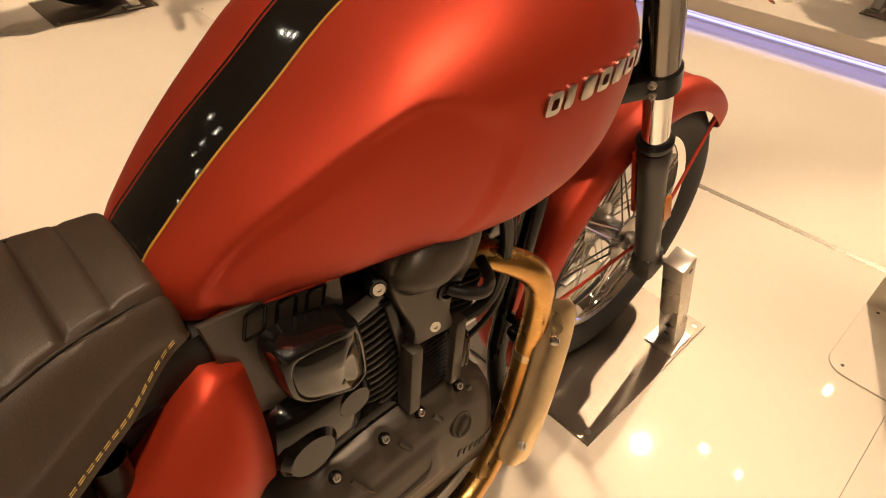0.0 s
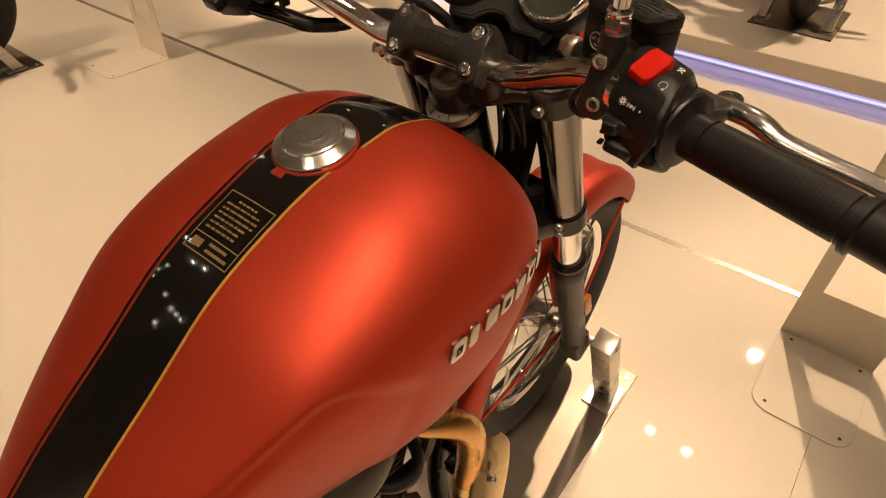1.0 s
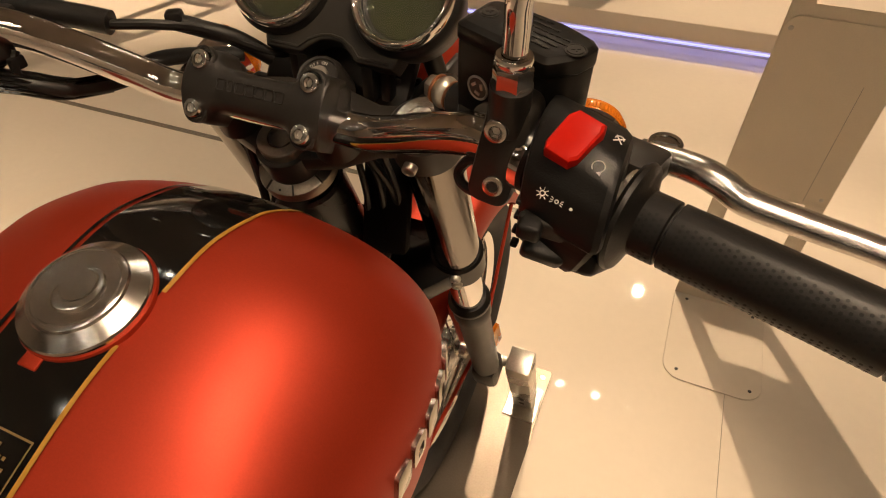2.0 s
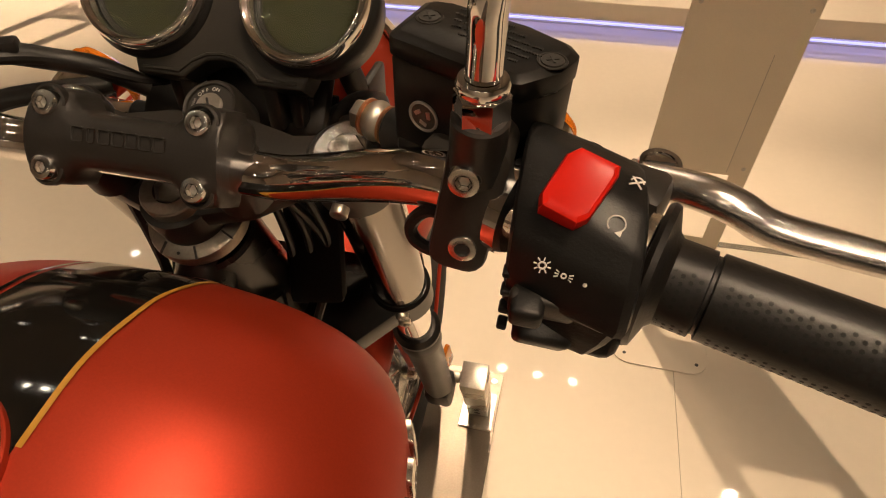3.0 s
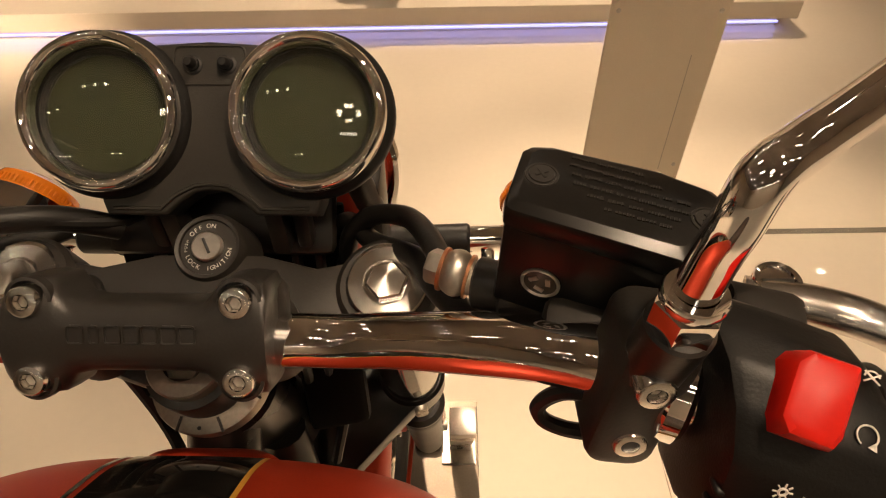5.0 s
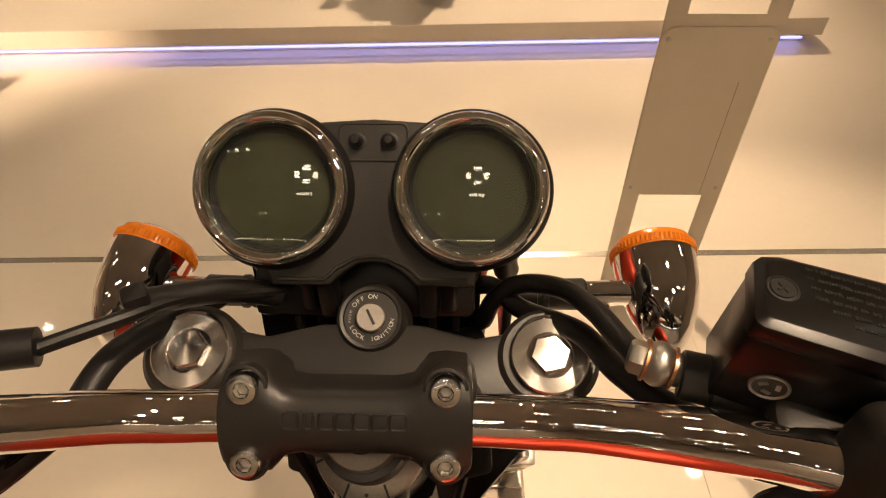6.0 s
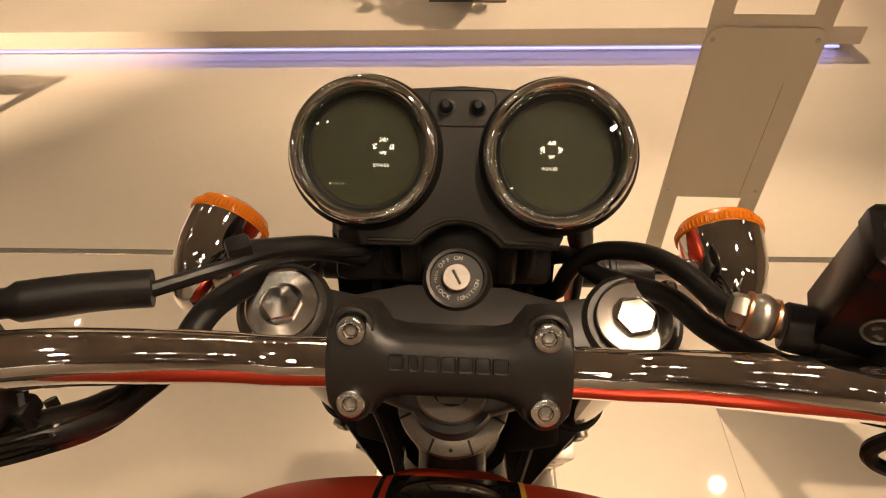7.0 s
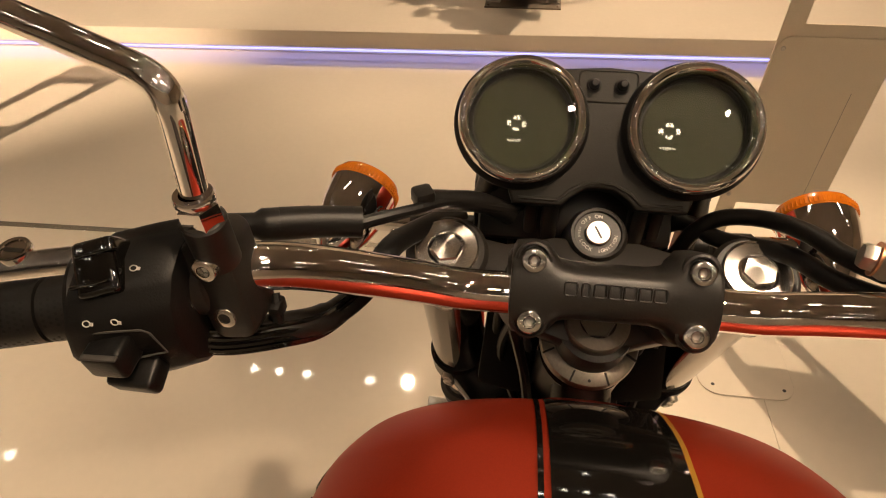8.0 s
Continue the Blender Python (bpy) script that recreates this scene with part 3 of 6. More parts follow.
# narrow red nose ahead of the stripe
bm = bmesh.new()
rings = []
for y, hw, zt in ((0.680, 0.050, 0.930), (0.697, 0.050, 0.932), (0.707, 0.0495, 0.9300), (0.714, 0.0485, 0.9250), (0.7185, 0.0470, 0.9170), (0.7205, 0.0445, 0.9060), (0.7210, 0.042, 0.890)):
    rings.append([(hw * math.copysign(abs(math.cos(a)) ** 0.55, math.cos(a)), y - 0.010 * abs(math.cos(a)) ** 3, 0.870 + (zt - 0.870) * math.sin(a) ** 0.55) for a in np.linspace(0.02, math.pi - 0.02, 40)])
loft(bm, rings)
part("tank_nose", bm, M_RED, tank, "rounded red nose of the tank", sharp=60)

# caution label: frame and bars for its unreadable lines


def label_patch(x0, x1, y0, y1, mat, lift=0.0016):
    bm = bmesh.new()
    nx, ny = 3, max(2, int((y1 - y0) / 0.004) + 1)
    g = [[bm.verts.new((x, y, tank_top(x, y) + lift)) for x in np.linspace(x0, x1, nx)] for y in np.linspace(y0, y1, ny)]
    for a, b in zip(g, g[1:]):
        for k in range(nx - 1):
            bm.faces.new((a[k], a[k + 1], b[k + 1], b[k]))
    return bm, mat


def label_on_tank():
    x0, x1, y0, y1 = -0.0245, 0.0305, 0.409, 0.465
    e = 0.0011
    for a in ((x0, x1, y0, y0 + e), (x0, x1, y1 - e, y1), (x0, x0 + e, y0, y1), (x1 - e, x1, y0, y1), (x0, x1, 0.4235, 0.4245)):
        b, m = label_patch(*a, M_GOLDINK)
        part("label_frame", b, m, tank)
    random.seed(4)
    y = 0.4595
    for k in range(7):
        y = 0.4585 - 0.0047 * k
        xx = x0 + 0.006 if k else x0 + 0.016
        end = x1 - 0.005 - (random.random() * 0.010 if k else 0.010)
        while xx < end:
            wd = min(0.0025 + random.random() * 0.006, end - xx)
            if wd > 0.002:
                b, m = label_patch(xx, xx + wd, y - 0.0009, y + 0.0009, M_GOLDINK)
                part("label_line", b, m, tank)
            xx += wd + 0.0012
    for k, (a, c) in enumerate(((x0 + 0.005, x0 + 0.017), (x0 + 0.024, x1 - 0.010), (x0 + 0.024, x1 - 0.005))):
        yy = 0.4165 if k < 1 else 0.4195 - 0.0055 * (k - 1)
        b, m = label_patch(a, c, yy - (0.0035 if k < 1 else 0.0012), yy + (0.0035 if k < 1 else 0.0012), M_GOLDINK)
        part("label_line", b, m, tank)


label_on_tank()

# filler cap
slope = math.atan2(tank_top(0, 0.56) - tank_top(0, 0.51), 0.05)
CAPM = basis((0.002, 0.5375, tank_top(0, 0.535) - 0.001), (0, -math.sin(slope), math.cos(slope)))
bm = bmesh.new()
lathe(bm, [(0.0392, -0.003), (0.0392, 0.0015), (0.0385, 0.0025), (0.0365, 0.0025)], CAPM, 48)
part("cap_seat", bm, M_RED, tank, "satin red cap seat ring")
bm = bmesh.new()
lathe(bm, [(0.0375, 0.001), (0.0378, 0.0055), (0.0370, 0.0068), (0.0285, 0.0122), (0.0278, 0.0140), (0.0268, 0.0146), (0.0255, 0.0146), (0.0250, 0.0136), (0.0242, 0.0136), (0.0238, 0.0146), (0, 0.0150)], CAPM, 64)
cap = part("fuel_cap", bm, M_SPUN, tank, "polished round fuel filler cap", sharp=22)
bm = bmesh.new()
arc = [CAPM @ Vector((0.0125 * math.cos(radians(a)) + 0.002, 0.0125 * math.sin(radians(a)), 0.0150)) for a in range(-165, 121, 13)]
sweep(bm, arc, [0.0042 * (0.15 + 0.85 * math.sin(math.pi * (k / (len(arc) - 1)) ** 0.8)) for k in range(len(arc))], 10, 0.6)
part("cap_flap", bm, M_SPUN, tank, "crescent lock flap of the cap")
bm = bmesh.new()
box(bm, CAPM @ Matrix.Translation((-0.003, -0.041, 0.0005)), (0.013, 0.010, 0.003), 0.0012)
part("cap_tab", bm, M_RED, tank, "small red tab behind the cap")


# raised emblem on the flanks: plain slanted bars in place of the brand's letters
def emblem(side):
    n = 7
    for k in range(n):
        y0 = 0.5005 + 0.0232 * k
        z0 = 0.876 + 0.0012 * k
        wide = 0.0185 if k != 1 else 0.0125
        bm = bmesh.new()
        hole = k in (0, 3, 5)

        def pt(u, v, d):
            y, z = y0 + u * wide + 0.25 * v * 0.021, z0 + (v - 0.5) * 0.021
            return (side * (flank(y, z) + d), y, z)
        grid_out = []
        for i in range(20):
            c, sn = math.cos(2 * math.pi * i / 20), math.sin(2 * math.pi * i / 20)
            grid_out.append((0.5 + 0.5 * math.copysign(abs(c) ** 0.45, c), 0.5 + 0.5 * math.copysign(abs(sn) ** 0.45, sn)))
        inset = 0.27 if hole else 0.05
        lo = [bm.verts.new(pt(u, v, -0.002)) for u, v in grid_out]
        hi = [bm.verts.new(pt(u, v, 0.0035)) for u, v in grid_out]
        inn = [bm.verts.new(pt(0.5 + (u - 0.5) * (1 - 2 * inset), 0.5 + (v - 0.5) * (1 - 2 * inset), 0.004)) for u, v in grid_out]
        dep = [bm.verts.new(pt(0.5 + (u - 0.5) * (1 - 2.1 * inset), 0.5 + (v - 0.5) * (1 - 2.1 * inset), 0.0008)) for u, v in grid_out] if hole else None
        m = len(grid_out)
        for i in range(m):
            j = (i + 1) % m
            bm.faces.new((lo[i], lo[j], hi[j], hi[i]))
            bm.faces.new((hi[i], hi[j], inn[j], inn[i]))
            if hole:
                bm.faces.new((inn[i], inn[j], dep[j], dep[i]))
        if not hole:
            bm.faces.new(inn)
        part("emblem_bar", bm, M_EMBLEM, tank, "raised chrome emblem bar")


emblem(1)
emblem(-1)


# seat: tube of rings with a quilted top
def seat_top(y):
    return 0.791 + 0.010 * smooth01((0.19 - y) / 0.2) + 0.03 * smooth01((-0.05 - y) / 0.4)


def seat_half(y):
    return 0.086 + 0.072 * smooth01((0.20 - y) / 0.22)


def crown(x, y):
    return seat_top(y) - 0.026 * (x / 0.10) ** 2 + 0.006 * (x / 0.15) ** 4


def seat_seam(y):
    return seat_half(y) * (0.745 - 0.05 * smooth01((0.19 - y) / 0.1))


def seat_drop(y):
    """How far below the edge the stitched hem runs; it climbs at the nose."""
    return 0.027 + 0.029 * smooth01((0.190 - y) / 0.07)


def quilt(x, y, w):
    """Depth of the stitched grooves in the pad."""
    d = 0.0
    inner = seat_seam(y)
    d = max(d, math.exp(-((abs(x) - inner) / 0.0022) ** 2))
    if abs(x) < inner:
        k = (0.155 - y) / 0.0385
        near = abs(k - round(k)) * 0.0385
        if 0 <= round(k) < 12:
            d = max(d, math.exp(-(near / 0.0020) ** 2))
    return 0.0062 * d


bm = bmesh.new()
rings = []
for y in np.concatenate([np.linspace(0.196, 0.188, 4), np.linspace(0.186, -0.42, 150), np.linspace(-0.424, -0.44, 4)]):
    e = max(0.0, (y - 0.182) / 0.014) if y > 0.182 else max(0.0, (-0.40 - y) / 0.04)
    f = math.sqrt(max(0.02, 1 - min(e, 1.0) ** 2))
    w, zt = seat_half(y), seat_top(y)
    ring = []
    for k in range(81):
        a = -1 + 2 * k / 80
        x = a * w
        edge = smooth01((abs(a) - 0.66) / 0.34)
        z = crown(x, y) - 0.030 * edge * abs(a) - quilt(x, y, w)
        ring.append((x * (0.93 + 0.07 * f), y, z - 0.02 * (1 - f)))
    zb = crown(w, y) - seat_drop(min(y, 0.19)) - 0.008
    ring += [(w * 1.06 * (0.9 + 0.1 * f), y, zb), (w * 0.9, y, zb - 0.006), (-w * 0.9, y, zb - 0.006), (-w * 1.06 * (0.9 + 0.1 * f), y, zb)]
    rings.append(ring)
loft(bm, rings)
seat = part("seat", bm, M_LEATHER, bike, "quilted dark brown leather seat with yellow stitching", sharp=60)
for s in (-1, 1):
    bm = bmesh.new()
    for off in (0.0, 0.0026):
        y = 0.180
        while y > -0.40:
            for k in range(1):
                z = crown(seat_half(y), y) - seat_drop(y) + off
                zz = crown(seat_half(y - 0.006), y - 0.006) - seat_drop(y - 0.006) + off
                t = 0.80
                xa = s * (seat_half(y) * (1 + 0.06 * t) + 0.0006)
                xb = s * (seat_half(y - 0.006) * (1 + 0.06 * t) + 0.0006)
                sweep(bm, [(xa, y, z), (xb, y - 0.0055, zz)], 0.00042, 5)
            y -= 0.0078
    tagged(part("stitching", bm, M_THREAD, seat, "double row of yellow stitching"), kind="stuff")
bm = bmesh.new()
for s in (-1, 1):
    pts = [(s * seat_seam(y), y, crown(seat_seam(y), y) - 0.0025 - 0.030 * smooth01((seat_seam(y) / seat_half(y) - 0.66) / 0.34) * 0.78) for y in np.linspace(0.172, -0.40, 60)]
    sweep(bm, pts, 0.0013, 6)
part("piping", bm, M_DARKTHREAD, seat)
bm = bmesh.new()
pts = [(0.0, 0.19, 0.70), (0.0, -0.42, 0.73)]
box(bm, (0, -0.12, 0.690), (0.13, 0.62, 0.03), 0.006)
part("seat_pan", bm, M_PLASTIC, bike)

# red side covers under the seat
for s in (-1, 1):
    rings = []
    for i in range(29):
        u = i / 28
        y = 0.226 - 0.47 * u
        top = 0.708 - 0.135 * smooth01(u * 2.0 + 0.05) - 0.03 * (1 - smooth01(u / 0.07))
        low = 0.47 + 0.06 * u
        out = 0.135 + 0.028 * math.sin(math.pi * min(1, u * 1.15 + 0.06)) - 0.04 * smooth01((u - 0.75) / 0.25) - 0.03 * (1 - smooth01(u / 0.07))
        ring = []
        for k in range(25):
            v = k / 24
            z = top + (low - top) * v
            bulge = math.sin(math.pi * min(1.0, 0.05 + 0.95 * v)) ** 0.7
            dent = 0.010 * math.exp(-((z - (0.56 - 0.05 * u)) / 0.012) ** 2) * smooth01((u - 0.15) / 0.1)
            ring.append((s * (0.088 + (out - 0.088) * bulge - dent), y, z))
        for k in range(24, -1, -1):
            v = k / 24
            z = top + (low - top) * v
            ring.append((s * (0.075 + (out - 0.088) * 0.5 * math.sin(math.pi * v) * 0.2), y, z - 0.001))
        rings.append(ring)
    bm = bmesh.new()
    loft(bm, rings)
    part("side_cover", bm, M_RED, bike, "satin red side cover", sharp=55)

# frame tubes
bm = bmesh.new()
FR = 0.017
sweep(bm, smooth_path([stem_at(0.93), (0, 0.62, 0.80), (0, 0.40, 0.715), (0, 0.12, 0.68), (0, -0.40, 0.71)]), 0.022, 14)
for s in (-1, 1):
    sweep(bm, smooth_path([stem_at(0.86) + Vector((s * 0.02, -0.02, 0)), (s * 0.045, 0.715, 0.63), (s * 0.055, 0.655, 0.34), (s * 0.10, 0.60, 0.205), (s * 0.12, 0.30, 0.19), (s * 0.11, 0.10, 0.30), (s * 0.09, 0.10, 0.66)]), FR, 12)
    sweep(bm, smooth_path([(s * 0.07, 0.16, 0.675), (s * 0.085, -0.1, 0.68), (s * 0.08, -0.42, 0.72)]), 0.014, 10)
cyl(bm, stem_at(0.800), stem_at(0.935), 0.033, 28, 0.003)
part("frame", bm, M_CASTBLACK, bike, "black tubular steel frame")
for s in (-1, 1):
    # frame plate behind the engine with three pressed slots
    bm = bmesh.new()
    m = basis((s * 0.088, 0.285, 0.695), (s, 0, 0), (0, s, 0))
    prism(bm, [(-0.065, -0.10), (0.06, -0.16), (0.055, 0.030), (-0.085, 0.046)] if s > 0 else [(0.065, -0.10), (-0.06, -0.16), (-0.055, 0.030), (0.085, 0.046)], 0.006, m, 0.0015, 1)
    plate = part("frame_plate", bm, M_ENGINE, bike, "dark grey pressed frame plate")
    for k in range(3):
        bm = bmesh.new()
        c = (s * 0.0892, 0.247 + 0.031 * k, 0.714 - 0.007 * k)
        o = rounded(0.020, 0.030, 0.004)
        ring = [basis(c, (s, 0, 0), (0, 1, 0)) @ Vector((x + 0.25 * y, y, 0)) for x, y in o]
        sweep(bm, ring + [ring[0]], 0.0017, 6)
        part("slot", bm, M_DEEP, plate)

# engine
eng = bmesh.new()
box(eng, (0, 0.405, 0.36), (0.20, 0.29, 0.26), 0.03, 3)
crank = part("engine", eng, M_DEEP, bike, "black air-cooled engine with dark grey covers")
# cast cover: a shoulder drawn along the bike, high over the screws and falling off in front
def cover_line(y):
    return float(np.interp(y, [0.190, 0.215, 0.245, 0.286, 0.360, 0.420, 0.492, 0.535, 0.570, 0.598], [0.330, 0.392, 0.424, 0.436, 0.442, 0.440, 0.432, 0.408, 0.368, 0.300]))


COVER = [(0.050, 0.010), (0.074, 0.014), (0.094, 0.014), (0.110, 0.009), (0.122, 0.001), (0.131, -0.012), (0.138, -0.030), (0.143, -0.052), (0.148, -0.080), (0.152, -0.110), (0.152, -0.145), (0.146, -0.180), (0.120, -0.200)]


def cover_x(y, d):
    """How far out the cover's skin stands d below its shoulder line."""
    e = max(0.0, 1 - abs((y - 0.400) / 0.205) ** 5) ** 0.5
    return 0.050 + (float(np.interp(-d, [-q[1] for q in COVER[2:]], [q[0] for q in COVER[2:]])) - 0.050) * e


bm = bmesh.new()
rings = []
for y in np.linspace(0.196, 0.604, 70):
    e = max(0.0, 1 - abs((y - 0.400) / 0.205) ** 5) ** 0.5
    zc = np.mean([cover_line(y + q) for q in (-0.02, -0.01, 0, 0.01, 0.02)])
    ring = []
    for (xa, da), (xb, db) in zip(COVER, COVER[1:]):
        for f in (0, 0.25, 0.5, 0.75):
            x, d = xa + (xb - xa) * f, da + (db - da) * f
            x = 0.050 + (x - 0.050) * e
            # scalloped pockets round the screws and a shallow step along the flank
            for yb in (0.286, 0.360, 0.420, 0.492):
                q = math.hypot((y - yb) / 0.013, (d + 0.006) / 0.016)
                x -= 0.009 * math.exp(-q ** 4) * (x > 0.10)
            x += 0.004 * smooth01((-0.045 - d) / 0.012) * smooth01((y - 0.30) / 0.02) * smooth01((0.44 - y) / 0.02) * (d > -0.12)
            ring.append((x, y, zc + d))
    rings.append(ring + [(0.05, y, zc - 0.2)])
loft(bm, rings)
part("clutch_cover", bm, M_ENGINE, crank, "dark grey cast clutch cover", sharp=45)
for yb in (0.286, 0.360, 0.420, 0.492):
    n = Vector((0.80, 0.0, 0.60))
    at = Vector((cover_x(yb, -0.004) - 0.009, yb, cover_line(yb) - 0.005))
    bm = bmesh.new()
    lathe(bm, [(0.0085, -0.010), (0.0085, 0.003), (0.0075, 0.0042), (0.0055, 0.0042)], basis(at, n, (0, 1, 0)), 24)
    part("boss", bm, M_DEEP, crank)
    socket_bolt(crank, at + n * 0.003, n, 0.0056, M_SPUN, 0.005)
    # cast rib from each screw down the flank
    bm = bmesh.new()
    pts = [Vector((cover_x(yb + 0.014 + 0.1 * k, -0.010 - 0.012 * k * 3) + 0.0005, yb + 0.014 + 0.010 * k, cover_line(yb) - 0.012 - 0.014 * k)) for k in range(3)]
    sweep(bm, pts, [0.0045, 0.0038, 0.0015], 8)
    part("cover_rib", bm, M_ENGINE, crank)
# oil filler: recessed round plug with a bar across
fm = basis((cover_x(0.478, -0.058) + 0.001, 0.476, 0.380), (0.93, 0.05, 0.36), (0, 1, 0))
bm = bmesh.new()
lathe(bm, [(0.0200, -0.004), (0.0200, 0.0020), (0.0188, 0.0028), (0.0165, 0.0026), (0.0160, 0.0005), (0, 0.0005)], fm, 32)
filler = part("oil_filler", bm, M_ENGINE, crank, "dark round oil filler plug")
bm = bmesh.new()
box(bm, fm @ pose(0, 0, 0.003, 0, 0, 35), (0.030, 0.005, 0.006), 0.002)
part("filler_bar", bm, M_ENGINE, filler)
# raised rounded panel and the cast maker's marks as plain slanted bars
bm = bmesh.new()
pm = basis((0.1465, 0.375, 0.372), (0.95, 0, 0.30), (0, 1, 0))
ring = [pm @ Vector((x + 0.35 * y, y, 0)) for x, y in rounded(0.085, 0.060, 0.014)]
sweep(bm, ring + [ring[0]], 0.0026, 8)
part("cover_panel", bm, M_ENGINE, crank)
for k in range(7):
    bm = bmesh.new()
    y = 0.470 + 0.0125 * k
    z = 0.322 - 0.006 * k
    box(bm, pose(cover_x(y, z - cover_line(y)) + 0.0006, y, z, -20, -8, 6), (0.0022, 0.0085, 0.0125), 0.0008)
    part("cast_mark", bm, M_BLACK, crank)
# left cover, plain
bm = bmesh.new()
cyl(bm, (-0.095, 0.40, 0.345), (-0.150, 0.40, 0.345), 0.15, 40, 0.02)
part("alternator_cover", bm, M_ENGINE, crank)


def cylinder(base, top, r, n):
    base, top = Vector(base), Vector(top)
    bm = bmesh.new()
    cyl(bm, base, top, r * 0.72, 28)
    ax = (top - base).normalized()
    barrel = part("cylinder", bm, M_DEEP, crank, "black finned cylinder")
    for k in range(n):
        c = base.lerp(top, 0.08 + 0.86 * k / (n - 1))
        bm = bmesh.new()
        prism(bm, rounded(2 * r, 2 * r, 0.84 * r, 9), 0.0042, basis(c, ax), 0.0012, 1)
        part("fin", bm, M_FIN, barrel)
    bm = bmesh.new()
    m = basis(top + ax * 0.02, ax)
    prism(bm, rounded(2.0 * r, 2.0 * r, 0.03), 0.035, m, 0.006)
    part("cylinder_head", bm, M_DEEP, crank, "black cylinder head")


cylinder((0.012, 0.412, 0.455), (0.012, 0.372, 0.660), 0.086, 15)
cylinder((0.010, 0.512, 0.455), (0.010, 0.566, 0.635), 0.064, 14)
# bracket of the rear cylinder's head
bm = bmesh.new()
box(bm, pose(0.1005, 0.398, 0.60, 11, 0, 0), (0.008, 0.013, 0.105), 0.003)
part("head_bracket", bm, M_FIN, crank)
# moulded intake cover: flat plate with a waist, an oval dome on it and a dark inlet
PLATE = [(0.379, 0.712), (0.386, 0.728), (0.432, 0.736), (0.505, 0.728), (0.516, 0.700), (0.505, 0.660), (0.486, 0.636), (0.472, 0.618), (0.468, 0.595), (0.474, 0.562), (0.444, 0.566), (0.413, 0.573), (0.411, 0.600), (0.402, 0.626), (0.389, 0.657), (0.380, 0.688)]
PLATE = [(q.y, q.z) for q in smooth_path([(0, *q) for q in PLATE[-1:] + PLATE + PLATE[:2]], 4)][4:4 + 4 * len(PLATE)]
bm = bmesh.new()
cy, cz = 0.440, 0.650
loft(bm, [[(x, cy + (y - cy) * k, cz + (z - cz) * k) for y, z in PLATE] for x, k in ((0.086, 1.0), (0.110, 1.0), (0.1145, 0.985), (0.1165, 0.955), (0.1168, 0.90))])
part("intake_cover", bm, M_ENGINE, crank, "dark grey moulded intake cover", sharp=50)
dome = basis((0.1150, 0.436, 0.702), (0.97, 0.03, 0.24), (0, 1, 0.12))
bm = bmesh.new()
lathe(bm, [(1.06, -0.002), (1.06, 0.0015), (1.0, 0.0005), (0.985, 0.004), (0.95, 0.0095), (0.87, 0.0155), (0.74, 0.0205), (0.55, 0.0242), (0.30, 0.0262), (0, 0.0268)], dome @ Matrix.Diagonal((0.054, 0.034, 1, 1)), 48)
part("intake_dome", bm, M_ENGINE, crank, "dark grey oval intake dome", sharp=50)
bm = bmesh.new()
lathe(bm, [(0.019, -0.004), (0.0175, 0.003), (0.014, 0.004), (0.012, -0.002), (0, -0.002)], basis((0.1165, 0.462, 0.637), (1, 0, 0.1), (0, 1, 0)) @ Matrix.Diagonal((1.0, 0.8, 1, 1)), 28)
part("inlet", bm, M_DEEP, crank)
bm = bmesh.new()
sweep(bm, smooth_path([(0.116, 0.462, 0.637), (0.132, 0.478, 0.630), (0.135, 0.505, 0.618), (0.120, 0.530, 0.612), (0.09, 0.545, 0.615)]), 0.0078, 12)
part("inlet_hose", bm, M_RUBBER, crank)
for at, rr in (((0.1175, 0.4425, 0.588), 0.0070), ((0.113, 0.3665, 0.6955), 0.0068)):
    bm = bmesh.new()
    lathe(bm, [(rr * 0.42, 0), (rr, 0), (rr, 0.002), (rr * 0.42, 0.002), (rr * 0.42, 0.0006), (0, 0.0006)], basis(at, (1, -0.3, 0.3)), 20)
    part("washer", bm, M_SPUN, crank, "bright steel washer")
# polished lug that carries the upper washer
bm = bmesh.new()
cyl(bm, (0.07, 0.372, 0.690), (0.113, 0.3665, 0.6955), 0.012, 20, 0.002)
part("lug", bm, M_DEEP, crank)
# ribbed rectangular cooler cover
bm = bmesh.new()
for dy in (-0.036, 0.036):
    box(bm, pose(0.112, 0.4445 + dy, 0.515, -2, 0, 0), (0.026, 0.018, 0.118), 0.003)
box(bm, (0.104, 0.4445, 0.515), (0.012, 0.075, 0.112))
grille = part("cooler_cover", bm, M_ENGINE, crank, "dark grey cooler cover with fine fins")
for k in range(12):
    bm = bmesh.new()
    box(bm, pose(0.112, 0.4445, 0.468 + 0.0085 * k, 0, 25, 0), (0.006, 0.054, 0.002))
    part("fin", bm, M_DEEP, grille)
# gloss black side box
RIM = [(0.248, 0.700), (0.243, 0.660), (0.256, 0.628), (0.300, 0.602), (0.335, 0.590), (0.343, 0.604), (0.336, 0.672), (0.322, 0.688), (0.290, 0.698)]
RIM = [(p.y, p.z) for p in smooth_path([(0, *p) for p in RIM[-1:] + RIM + RIM[:2]], 5)][5:50]
bm = bmesh.new()
rings = []
for x, k in ((0.092, 1.0), (0.118, 1.0), (0.126, 0.985), (0.132, 0.94), (0.1345, 0.88), (0.1350, 0.83), (0.1335, 0.81), (0.1350, 0.78), (0.1385, 0.70), (0.1415, 0.52), (0.1430, 0.28)):
    rings.append([(x - 0.35 * max(0.0, y - 0.315) * (x > 0.12), 0.293 + (y - 0.293) * k, 0.647 + (z - 0.647) * k) for y, z in RIM])
loft(bm, rings)
